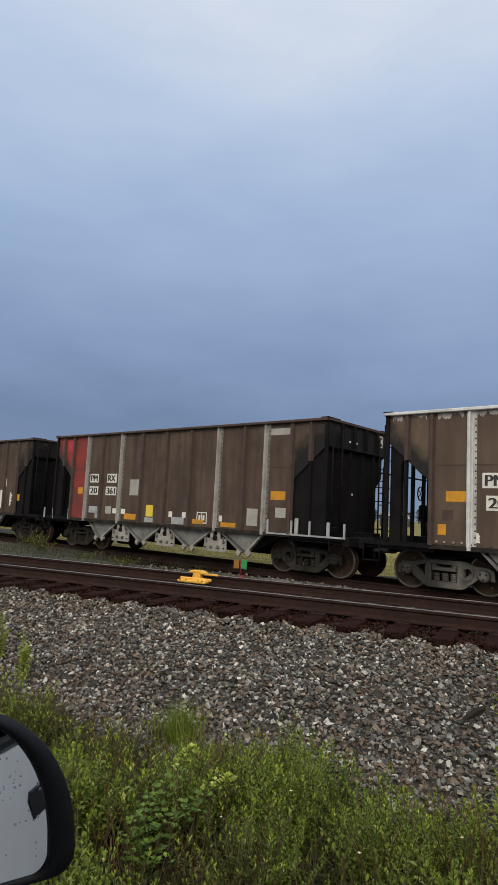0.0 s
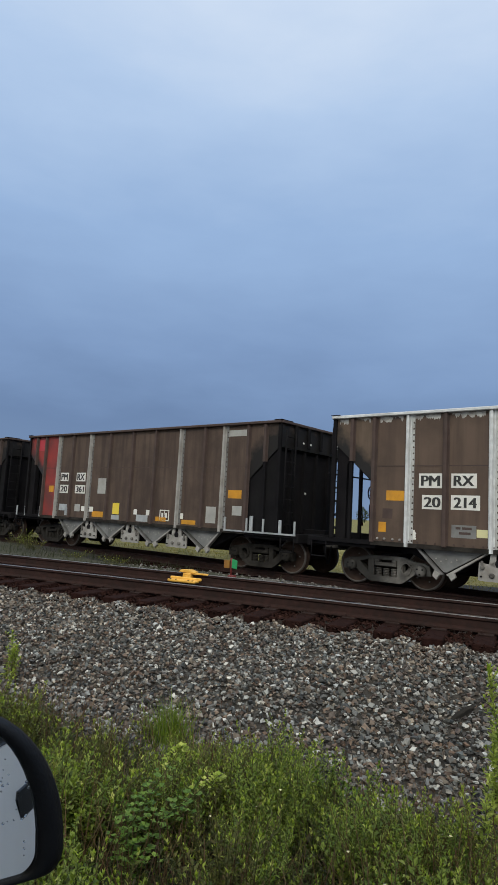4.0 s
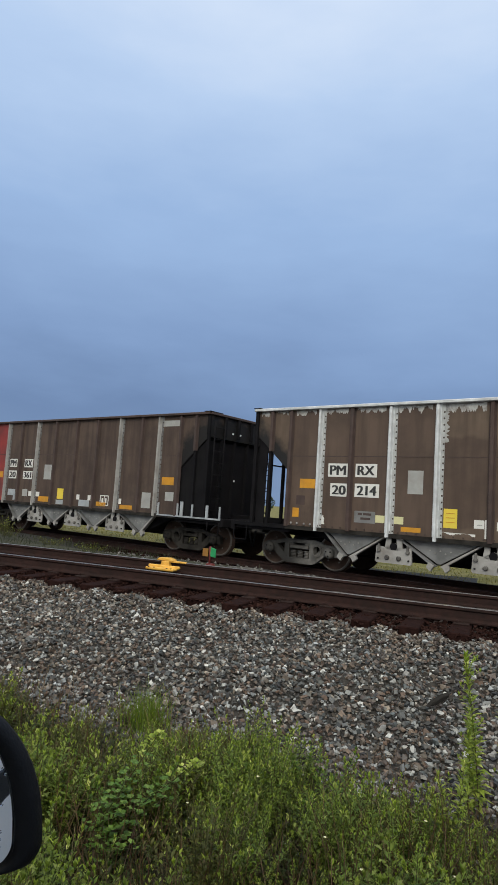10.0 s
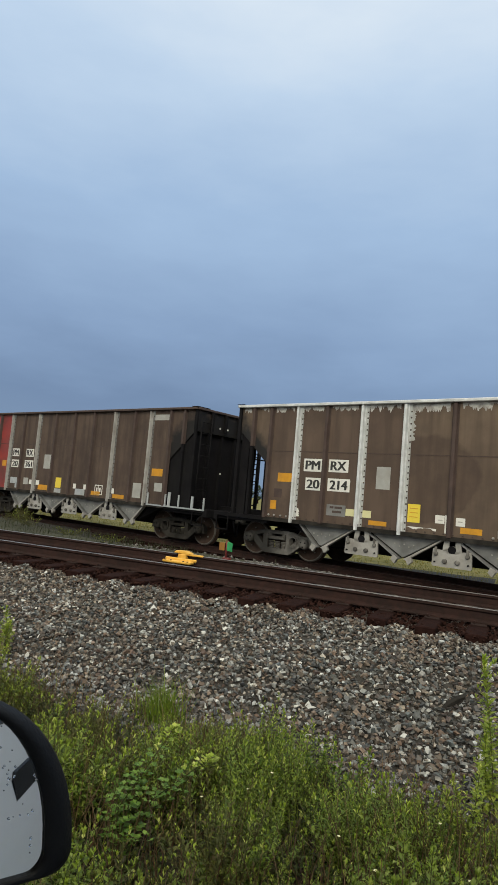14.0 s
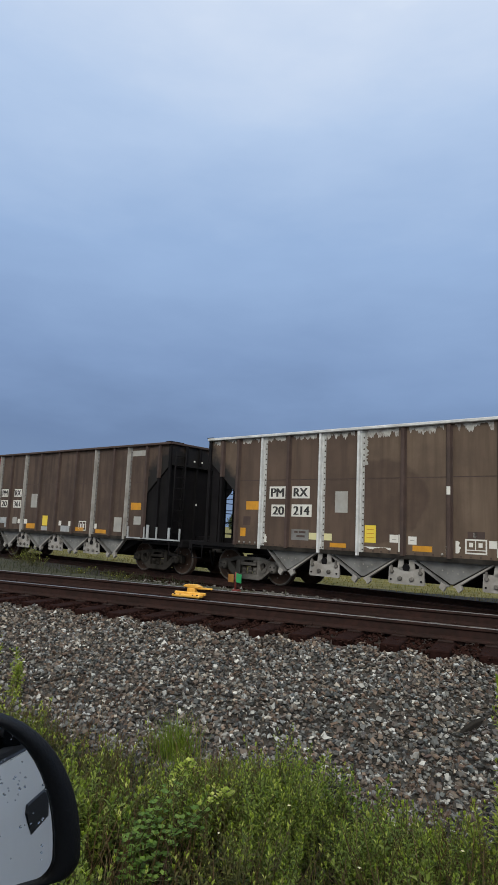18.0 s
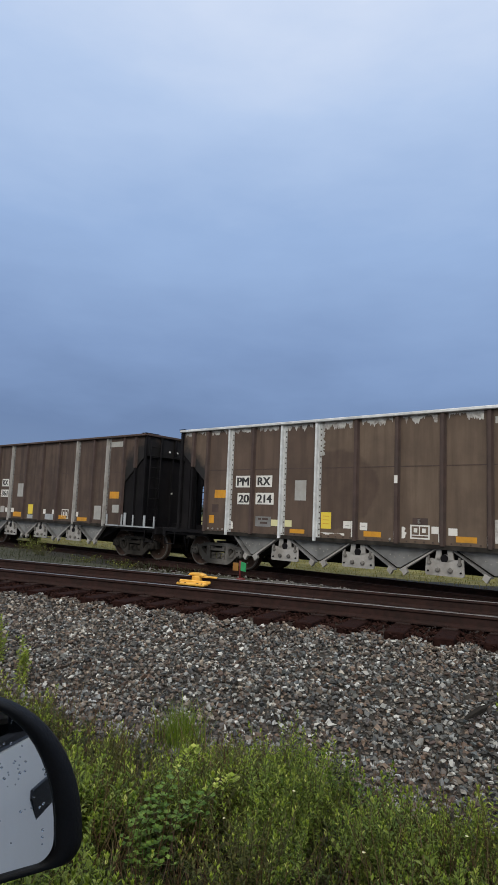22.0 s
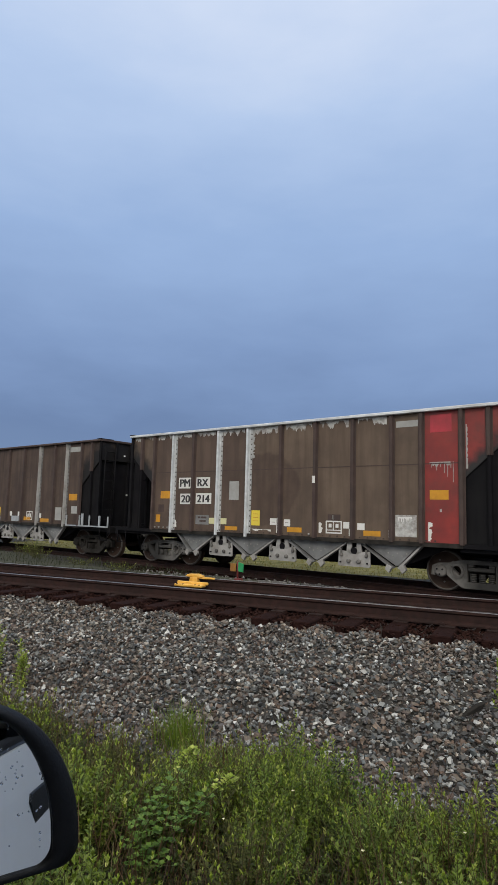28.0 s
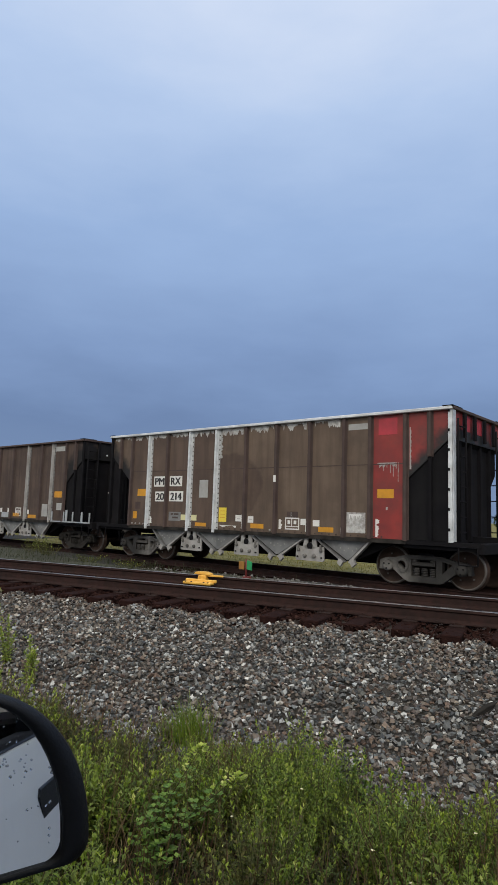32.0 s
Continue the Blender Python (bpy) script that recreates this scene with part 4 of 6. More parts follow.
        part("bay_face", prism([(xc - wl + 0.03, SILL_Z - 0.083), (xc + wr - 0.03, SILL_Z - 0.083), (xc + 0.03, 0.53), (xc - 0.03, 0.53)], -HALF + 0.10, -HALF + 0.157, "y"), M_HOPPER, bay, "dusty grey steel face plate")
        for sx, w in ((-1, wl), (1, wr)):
            # the right flange takes the paler steel
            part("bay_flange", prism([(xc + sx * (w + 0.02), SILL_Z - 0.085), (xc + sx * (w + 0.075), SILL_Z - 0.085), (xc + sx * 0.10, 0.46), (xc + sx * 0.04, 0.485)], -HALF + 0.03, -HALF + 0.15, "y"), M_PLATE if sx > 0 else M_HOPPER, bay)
            part("door_tab", prism([(xc + sx * 0.08, 0.50), (xc + sx * 0.20, 0.56), (xc + sx * 0.25, 0.45), (xc + sx * 0.16, 0.37)], -HALF + 0.02, -HALF + 0.10, "y"), M_PLATE, bay, "pale steel door hinge")
        # dark slope sheet running up beside the end bays
        if wl != wr:
            o = -1 if wl < wr else 1
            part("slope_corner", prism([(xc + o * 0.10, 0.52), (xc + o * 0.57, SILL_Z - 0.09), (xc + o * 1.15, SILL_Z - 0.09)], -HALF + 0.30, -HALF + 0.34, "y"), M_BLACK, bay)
        for k in range(5):
            part("rivet", lathe([(0.016, -HALF + 0.10), (0.016, -HALF + 0.085)], 8, "y", None, (xc - 0.22 + 0.11 * k + 0.02, 0, 0.80 - 0.05 * (k % 2))), M_PLATE, bay)
    # hanger plates between the bays
    for xc in (3.82, 5.90, 7.95):
        arch = [(xc + 0.085 * math.cos(a), 0.80 + 0.085 * math.sin(a)) for a in [math.pi * k / 8 for k in range(9)]]
        bm = bmesh.new()
        y0, y1 = -HALF + 0.02, -HALF + 0.06
        prism([(xc - 0.17, SILL_Z - 0.08), (xc - 0.20, 0.78), (xc - 0.40, 0.80), (xc - 0.42, 0.47), (xc - 0.39, 0.44), (xc + 0.39, 0.44), (xc + 0.42, 0.47), (xc + 0.40, 0.80), (xc + 0.20, 0.78), (xc + 0.17, SILL_Z - 0.08), (xc + 0.06, SILL_Z - 0.10)] + [(xc + 0.085, 0.72)] + arch + [(xc - 0.085, 0.72), (xc - 0.06, SILL_Z - 0.10)], y0, y1, "y", bm)
        pl = part("hanger_plate", bm, M_PLATE, root, "pale grey steel hanger plate with an arched hole")
        # black patch set in the arch for the dark inside of the hole
        part("recess", prism([(xc - 0.06, 0.73), (xc + 0.06, 0.73)] + [(xc + 0.085 * math.cos(a), 0.80 + 0.085 * math.sin(a)) for a in [math.pi * k / 8 for k in range(9)]], y0 - 0.004, y0 + 0.01, "y"), M_BLACK, pl, "dark arched hole")
        for dx, dz, r, m in ((-0.33, 0.70, 0.045, M_TRUCK), (0.33, 0.70, 0.045, M_TRUCK), (-0.14, 0.56, 0.052, M_TRUCK), (0.13, 0.56, 0.052, M_TRUCK), (-0.35, 0.53, 0.018, M_BLACK), (0.35, 0.53, 0.018, M_BLACK)):
            part("pivot_bolt", lathe([(r, y0), (r, y0 - 0.03), (r * 0.6, y0 - 0.05)], 10, "y", None, (xc + dx, 0, dz)), m, pl)
            if r > 0.04 and dz > 0.6:
                part("clevis", box(xc + dx - 0.022, xc + dx + 0.022, y0 - 0.045, y0 - 0.005, dz, dz + 0.14, 0.006), M_TRUCK, pl)
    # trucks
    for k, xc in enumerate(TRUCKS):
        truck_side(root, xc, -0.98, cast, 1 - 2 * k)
        # far frames take the darker casting on every car
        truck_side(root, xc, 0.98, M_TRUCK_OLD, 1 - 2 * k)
        part("bolster", box(xc - 0.2, xc + 0.2, -0.89, 0.89, 0.5, 0.78), M_BLACK, root)
    return root, [wheelset(root, xc + dx) for xc in TRUCKS for dx in (-BASE, BASE)]


B_, O_, R_ = M_BROWN, M_BROWN_OLD, M_RED
CARS, WHEELS = [], []

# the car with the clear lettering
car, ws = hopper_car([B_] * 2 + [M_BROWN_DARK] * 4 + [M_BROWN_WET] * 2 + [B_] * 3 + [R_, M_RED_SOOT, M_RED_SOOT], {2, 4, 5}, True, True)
tagged(car, "brown coal hopper car with bright stakes and a red end panel", "hopper car", "coal hopper cars of the train")
CARS.append((car, 0.0))
WHEELS += ws
for txt, x0, x1, z0, z1 in (("PM", 2.13, 2.65, 2.27, 2.58), ("RX", 2.84, 3.37, 2.28, 2.58), ("20", 2.21, 2.66, 1.82, 2.12), ("214", 2.84, 3.44, 1.83, 2.13)):
    pl = decal(car, "letter_plate", x0, x1, z0, z1, M_WHITE, "white letter plate")
    text_mesh("lettering", txt, (z1 - z0) * 0.70, (x1 - x0) * 0.76, M_INK, pl, (x0 + x1) / 2, (z0 + z1) / 2, DECAL - 0.004)
for nm, x0, x1, z0, z1, m in (
        ("amber_reflector", 1.37, 1.80, 1.98, 2.20, M_AMBER), ("dark_patch", 1.29, 1.53, 1.58, 1.80, M_DARKRIB), ("pale_tag", 1.20, 1.38, 1.28, 1.50, M_AMBER),
        ("grey_stencil", 2.86, 3.37, 1.26, 1.52, M_HOPPER), ("yellow_square", 3.38, 3.60, 1.29, 1.45, M_CREAM), ("yellow_square", 3.80, 4.03, 1.29, 1.45, M_CREAM),
        ("amber_reflector", 3.98, 4.42, 1.14, 1.24, M_AMBER), ("grey_panel", 4.10, 4.44, 1.95, 2.45, M_GREYDECAL), ("yellow_label", 4.90, 5.18, 1.29, 1.68, M_YELLOW),
        ("white_square", 5.52, 5.72, 1.32, 1.49, M_WHITE), ("white_square", 5.96, 6.15, 1.30, 1.47, M_WHITE), ("amber_reflector", 6.06, 6.50, 1.16, 1.28, M_AMBER),
        ("white_square", 7.68, 7.84, 1.30, 1.45, M_WHITE), ("white_square", 8.05, 8.24, 1.28, 1.43, M_WHITE),
        ("amber_reflector", 8.21, 8.64, 1.15, 1.27, M_AMBER), ("flaked_poster", 9.0, 9.5, 1.17, 1.64, M_FLAKE), ("red_patch", 9.82, 10.29, 3.42, 3.80, M_RED2),
        ("amber_reflector", 9.80, 10.21, 1.98, 2.18, M_AMBER), ("grey_strip", 9.02, 9.54, 3.58, 3.72, M_GREYDECAL)):
    decal(car, nm, x0, x1, z0, z1, m)
decal(car, "white_tag", 6.84, 6.92, 2.37, 2.54, M_WHITE, y=-HALF - 0.087)
for x in (5.73, 6.80, 7.83, 8.84):
    decal(car, "pale_strip", x, x + 0.035, 1.13, 1.50 if x < 6 else 1.30, M_WHITE)
for k in range(44):
    part("sill_rivet", box(1.30 + k * 0.2, 1.335 + k * 0.2, DECAL - 0.016, DECAL, 1.095, 1.125), M_DARKRIB, car)
# framed notice
for a, b, c, d in ((7.20, 7.64, 1.44, 1.47), (7.20, 7.64, 1.17, 1.20), (7.20, 7.23, 1.20, 1.44), (7.61, 7.64, 1.20, 1.44), (7.40, 7.42, 1.26, 1.44), (7.23, 7.61, 1.24, 1.26)):
    decal(car, "notice_frame", a, b, c, d, M_WHITE)
for a in (7.28, 7.47):
    decal(car, "notice_mark", a, a + 0.08, 1.31, 1.40, M_WHITE)
decal(car, "notice_backing", 7.25, 7.6, 1.48, 1.62, M_DARKRIB)
decal(car, "notice_mark", 7.37, 7.43, 1.50, 1.60, M_GREYDECAL)
# rows of small writing that cannot be read
for k in range(3):
    decal(car, "writing_bar", 4.95, 5.13, 1.58 - k * 0.09, 1.595 - k * 0.09, M_AMBER, y=DECAL - 0.004)
for x0, x1, z in ((2.95, 3.05, 1.43), (3.08, 3.28, 1.43), (3.02, 3.26, 1.33)):
    decal(car, "writing_bar", x0, x1, z, z + 0.05, M_DARKRIB, y=DECAL - 0.004)
for x0, w in ((5.58, 0.10), (6.0, 0.1)):
    decal(car, "writing_bar", x0, x0 + w, 1.38, 1.40, M_GREYDECAL, y=DECAL - 0.004)
# flaking under the top rail and beside the stakes
for i, (a, b) in enumerate(zip([0.0] + RIBS[:10], RIBS[:10])):
    if b < 9.7:
        ragged(car, "flaked_paint", a + 0.12, b - 0.13, CAR_TOP - 0.075, 0.19 if i > 4 else 0.13, M_FLAKE, 11 + i, "flaking white paint")
ragged_v(car, "flaked_paint", 4.84, 3.05, 3.86, 0.20, M_GREYDECAL, 3, "flaking white paint")
ragged_v(car, "flaked_paint", 2.0, 1.16, 1.36, 0.16, M_WHITE, 5)
ragged_v(car, "flaked_paint", 9.76, 1.10, 1.50, 0.16, M_WHITE, 8)
ragged(car, "flaked_paint", 9.80, 10.25, 2.78, 0.16, M_GREYDECAL, 9)
ragged(car, "flaked_paint", 4.86, 5.55, 1.20, 0.05, M_WHITE, 19)
ragged_v(car, "flaked_paint", 7.0, 1.17, 1.42, 0.18, M_WHITE, 21)
ragged(car, "flaked_paint", 9.06, 9.40, 1.60, 0.30, M_WHITE, 31, y=DECAL - 0.004)
for x in (1.18, 1.35, 1.55, 1.72, 6.72, 8.88):
    part("sill_bolt", lathe([(0.028, DECAL), (0.028, DECAL - 0.02), (0.015, DECAL - 0.03)], 8, "y", None, (x, 0, 1.13)), M_PLATE, car)
for yy in (-0.95, -0.25):
    part("red_patch", box(CAR_L + 0.013, CAR_L + 0.017, yy, yy + 0.5, 3.50, 3.86), M_RED2, car)

ragged_v(car, "flaked_paint", 10.59, 2.62, 3.55, 0.07, M_GREYDECAL, 51, "thin strip of flaked paint")
for k, (x, d) in enumerate(((9.84, 0.10), (9.95, 0.16), (10.03, 0.09), (10.12, 0.22), (10.19, 0.30), (10.26, 0.12), (10.31, 0.42))):
    ragged_v(car, "flaked_paint", x, 2.76 - d, 2.78, 0.028, M_GREYDECAL, 60 + k)
decal(car, "red_mark", 10.02, 10.06, 1.72, 1.78, M_GREYDECAL)
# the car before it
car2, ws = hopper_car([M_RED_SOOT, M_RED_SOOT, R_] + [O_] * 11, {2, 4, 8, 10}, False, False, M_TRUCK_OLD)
tagged(car2, "faded brown coal hopper car with a red end and sooty slope", "hopper car", "coal hopper cars of the train")
CARS.append((car2, -PITCH))
WHEELS += ws
for txt, x0, x1, z0, z1 in (("PM", 2.06, 2.52, 2.29, 2.58), ("RX", 2.98, 3.48, 2.29, 2.58), ("20", 2.06, 2.54, 1.88, 2.16), ("361", 2.95, 3.50, 1.88, 2.16)):
    pl = decal(car2, "letter_plate", x0, x1, z0, z1, M_WHITE, "dirty white letter plate")
    text_mesh("lettering", txt, (z1 - z0) * 0.70, (x1 - x0) * 0.76, M_INK, pl, (x0 + x1) / 2, (z0 + z1) / 2, DECAL - 0.004)
for nm, x0, x1, z0, z1, m in (
        ("grey_panel", 4.18, 4.60, 1.90, 2.40, M_GREYDECAL), ("yellow_label", 5.02, 5.34, 1.27, 1.62, M_YELLOW), ("pale_plate", 4.98, 5.36, 1.10, 1.24, M_STEELW),
        ("amber_reflector", 9.86, 10.33, 1.90, 2.12, M_AMBER), ("amber_reflector", 1.40, 1.68, 1.90, 2.12, M_AMBER), ("faded_red_patch", 0.55, 0.96, 3.38, 3.78, M_RED2),
        ("grey_poster", 9.08, 9.45, 1.20, 1.65, M_GREYDECAL), ("grey_panel", 10.03, 10.36, 1.45, 1.70, M_GREYDECAL), ("grey_strip", 9.78, 10.40, 3.58, 3.75, M_GREYDECAL),
        ("pale_plate", 2.10, 2.55, 1.28, 1.50, M_STEELW), ("pale_plate", 2.45, 2.65, 1.12, 1.40, M_STEELW), ("pale_plate", 3.0, 3.3, 1.28, 1.52, M_GREYDECAL), ("white_square", 3.38, 3.58, 1.30, 1.46, M_WHITE), ("white_square", 3.82, 4.02, 1.30, 1.46, M_WHITE),
        ("amber_reflector", 3.98, 4.55, 1.14, 1.32, M_AMBER), ("white_square", 6.05, 6.20, 1.30, 1.46, M_WHITE), ("white_square", 6.62, 6.82, 1.30, 1.46, M_WHITE), ("pale_plate", 6.18, 6.70, 1.10, 1.30, M_STEELW),
        ("amber_reflector", 7.05, 7.5, 1.15, 1.28, M_AMBER), ("white_square", 8.02, 8.2, 1.26, 1.42, M_WHITE),
        ("amber_reflector", 8.15, 8.7, 1.12, 1.24, M_AMBER)):
    decal(car2, nm, x0, x1, z0, z1, m)
for a, b, c, d in ((7.22, 7.62, 1.46, 1.49), (7.22, 7.62, 1.17, 1.20), (7.22, 7.25, 1.20, 1.46), (7.30, 7.37, 1.26, 1.40), (7.46, 7.53, 1.26, 1.40), (7.59, 7.62, 1.20, 1.46), (7.41, 7.43, 1.20, 1.46)):
    decal(car2, "notice_frame", a, b, c, d, M_WHITE)
for x, w, z1 in ((9.80, 0.05, 1.40), (10.55, 0.05, 1.40), (10.68, 0.10, 1.46), (11.10, 0.05, 1.40), (11.62, 0.08, 1.40), (12.08, 0.05, 1.38)):
    part("sill_bracket", box(x, x + w, -HALF - 0.06, -HALF - 0.02, SILL_Z - 0.02, z1, 0.006), M_STEELW, car2, "pale steel bracket on the sill")
part("grab_rail", box(9.80, 12.15, -HALF - 0.075, -HALF - 0.045, SILL_Z - 0.04, SILL_Z + 0.0), M_STEELW, car2, "pale steel rail along the sill")
for x, w in ((-0.55, 0.07), (0.95, 0.06), (0.0, 0.04)):
    part("sill_bracket", box(x, x + w, -HALF - 0.06, -HALF - 0.03, SILL_Z - 0.06, 1.36, 0.006), M_STEELW, car2)

plate = part("end_placard", box(CAR_L + 0.013, CAR_L + 0.018, 0.98, 1.28, 3.50, 3.82), M_WHITE, car2, "white placard on the end sheet")
for z in (3.72, 3.56):
    part("writing_bar", box(CAR_L + 0.018, CAR_L + 0.021, 1.03, 1.23, z, z + 0.06), M_DARKRIB, plate)
for yy, z in ((-0.62, 3.42), (-0.28, 3.42), (-0.45, 2.1)):
    part("end_reflector", box(CAR_L + 0.09, CAR_L + 0.105, yy, yy + 0.07, z, z + 0.05, 0.006), M_WHITE, car2, "small white reflector")
# the third car, seen by its last panels
car3, ws = hopper_car([O_] * 14, set(), False, False, M_TRUCK_OLD)
tagged(car3, "dark rusty brown coal hopper car with a sooty end", "hopper car", "coal hopper cars of the train")
CARS.append((car3, -2 * PITCH))
WHEELS += ws
ragged_v(car3, "white_mark", 10.05, 1.35, 1.86, 0.28, M_WHITE, 41)
decal(car3, "amber_reflector", 10.62, 10.78, 1.55, 1.80, M_AMBER)
decal(car3, "white_panel", 9.30, 9.55, 1.25, 1.95, M_WHITE)
ragged_v(car3, "white_mark", 9.68, 2.1, 2.4, 0.15, M_WHITE, 43)


# ---- ties ----
def build_ties():
    rnd = random.Random(5)
    first = new("railway_tie", None)
    part("timber", box(-0.115, 0.115, -0.72, 1.98, -0.18, 0.0, 0.012), M_TIE, first)
    for dy in (0.0, GAUGE):
        pl = part("tie_plate", box(-0.09, 0.09, dy + 0.036 - 0.17, dy + 0.036 + 0.17, 0.0, 0.018, 0.004), M_RAIL, first)
        for sx, sy in ((-0.05, -0.095), (0.05, 0.095)):
            part("spike", box(sx - 0.014, sx + 0.014, dy + 0.036 + sy - 0.02, dy + 0.036 + sy + 0.02, 0.018, 0.05, 0.004), M_RAIL, pl)
    tagged(first, "dark creosoted wooden railway tie under rusty rails", "railway tie", "ties of the near track")
    z = RAIL_Z - 0.19
    first.matrix_world = Matrix.Translation((-2.588, RAIL_Y, z))
    for k in range(-40, 8):
        if k:
            copy_thing(first, pose(-2.588 + 0.548 * k + rnd.uniform(-0.02, 0.02), RAIL_Y + rnd.uniform(-0.05, 0.05), z, 0, 0, rnd.uniform(-0.8, 0.8)))
    far = new("railway_tie", None)
    part("timber", box(-0.115, 0.115, -0.56, 2.07, -0.18, 0.0, 0.012), M_TIE, far)
    tagged(far, "dark wooden railway tie under the coal train", "railway tie", "ties of the train's track")
    far.matrix_world = TRAIN @ Matrix.Translation((-14, WHEEL_Y, LINE_Z - 0.14))
    for k in range(-30, 45):
        if k:
            copy_thing(far, TRAIN @ pose(-14 + 0.548 * k, WHEEL_Y + rnd.uniform(-0.05, 0.05), LINE_Z - 0.14, 0, 0, rnd.uniform(-1, 1)))


build_ties()


# ---- ballast stones ----
def stone_shapes(count, seed):
    """Broken stones: skewed blocks of eight corners and twelve faces."""
    base = np.array([(x, y, z) for x in (-1, 1) for y in (-1, 1) for z in (-1, 1)]) * 0.66
    tris = np.array([(0, 1, 3), (0, 3, 2), (4, 6, 7), (4, 7, 5), (0, 4, 5), (0, 5, 1), (2, 3, 7), (2, 7, 6), (0, 2, 6), (0, 6, 4), (1, 5, 7), (1, 7, 3)])
    rng = np.random.default_rng(seed)
    shapes = []
    for _ in range(count):
        v = base * rng.uniform(0.5, 1.3, (8, 1)) + rng.normal(0, 0.14, (8, 3))
        shapes.append(v * rng.uniform(0.5, 1.45, (1, 3)))
    return shapes, tris


def scatter_stones(name, label, spots, sizes, material, seed):
    shapes, tris = stone_shapes(40, seed)
    rng = np.random.default_rng(seed + 1)
    n = len(spots)
    q = rng.normal(size=(n, 4))
    q /= np.linalg.norm(q, axis=1)[:, None]
    w, x, y, z = q.T
    rot = np.stack([np.stack([1 - 2 * (y * y + z * z), 2 * (x * y - z * w), 2 * (x * z + y * w)], 1), np.stack([2 * (x * y + z * w), 1 - 2 * (x * x + z * z), 2 * (y * z - x * w)], 1), np.stack([2 * (x * z - y * w), 2 * (y * z + x * w), 1 - 2 * (x * x + y * y)], 1)], 1)
    local = np.array(shapes)[rng.integers(0, 40, n)] * sizes[:, None, None]
    pts = np.einsum("nij,nkj->nki", rot, local) * np.array((1.05, 1.0, 0.85)) + spots[:, None, :]
    faces = (tris[None] + (np.arange(n) * 8)[:, None, None]).reshape(-1, 3)
    me = bpy.data.meshes.new(name)
    me.vertices.add(n * 8)
    me.vertices.foreach_set("co", pts.reshape(-1).astype(np.float32))
    me.loops.add(len(faces) * 3)
    me.loops.foreach_set("vertex_index", faces.reshape(-1).astype(np.int32))
    me.polygons.add(len(faces))
    me.polygons.foreach_set("loop_start", np.arange(0, len(faces) * 3, 3, dtype=np.int32))
    me.polygons.foreach_set("use_smooth", np.zeros(len(faces), dtype=bool))
    me.update(calc_edges=True)
    me.materials.append(material)
    ob = new(name, me)
    return tagged(ob, label, "gravel", kind="stuff")


def crest(x, y):
    """Heaps of ballast between the tie ends."""
    ph = (x + 2.588) / 0.548
    bump = 0.5 - 0.5 * math.cos(2 * math.pi * ph)
    k = math.exp(-((y - 7.42) / 0.20) ** 2)
    return k * (0.012 * bump - 0.075 * (1 - bump))


def ballast():
    rng = np.random.default_rng(7)
    spots, sizes, warm = [], [], []
    y = 3.45
    while y < 7.62:
        x = -12.5
        while x < 4.2:
            px, py = x + rng.uniform(-0.022, 0.022), y + rng.uniform(-0.022, 0.022)
            x += 0.0315
            r = rng.choice((0.014, 0.017, 0.020, 0.024, 0.029), p=(0.22, 0.28, 0.27, 0.16, 0.07))
            if py < 3.8 and rng.random() > (py - 3.3) / 0.5:
                continue
            if py > 7.44 + 0.03 * math.sin(7 * px):
                continue
            spots.append((px, py, ground_height(px, py) + crest(px, py) + (noise.noise(Vector((px * 0.8, py * 0.8, 0))) * 0.05 + noise.noise(Vector((px * 2.2, py * 2.2, 3))) * 0.02) * min(1.0, max(0.25, (7.4 - py) * 2)) + 0.010 + rng.uniform(-0.022, 0.030)))
            sizes.append(r)
            p_warm = 0.19 + 0.35 * max(0.0, noise.noise(Vector((px * 0.55, py * 0.9, 6)))) + 0.28 * max(0.0, min(1.0, (py - 6.6) / 0.9)) + 0.05 * max(0.0, -px - 1.5)
            warm.append(rng.random() < p_warm)
        y += 0.0315
    spots, sizes, warm = np.array(spots), np.array(sizes), np.array(warm)
    scatter_stones("ballast_bank", "loose grey and white crushed stone on the bank", spots[~warm], sizes[~warm], M_STONE, 3)
    scatter_stones("rusty_ballast_bank", "loose tan and rust-tinted crushed stone on the bank", spots[warm], sizes[warm], M_WARM_STONE, 4)
    spots, sizes = [], []
    for _ in range(12000):
        px, py = rng.uniform(-13, 2.2), rng.uniform(7.42, 9.6)
        spots.append((px, py, RAIL_Z - 0.212 + rng.uniform(-0.03, 0.012)))
        sizes.append(rng.uniform(0.014, 0.028))
    scatter_stones("track_ballast", "rust-stained crushed stone between the ties", np.array(spots), np.array(sizes), M_RUST_STONE, 5)
    spots, sizes = [], []
    for _ in range(1500):
        px, py = rng.uniform(-9, 3), rng.uniform(9.9, 13.2)
        if px * math.sin(radians(TURN)) + py * math.cos(radians(TURN)) < 12.6:
            spots.append((px, py, ground_height(px, py) + rng.uniform(0.0, 0.02)))
            sizes.append(rng.uniform(0.018, 0.035))
    scatter_stones("pale_gravel", "pale limestone gravel between the tracks", np.array(spots), np.array(sizes), M_PALE_STONE, 9)


ballast()
# larger dark rock on the bank
rock = part("rock", prism([(-0.10, -0.01), (-0.05, 0.015), (0.05, 0.03), (0.12, 0.02), (0.10, -0.015), (-0.02, -0.02)], -0.02, 0.02, "y", None, 0.006), M_TRUCK_OLD)
rock.matrix_world = pose(-0.46, 5.75, -1.56, 20, -25, 30)
tagged(rock, "dark angular rock lying on the gravel bank", "rock")


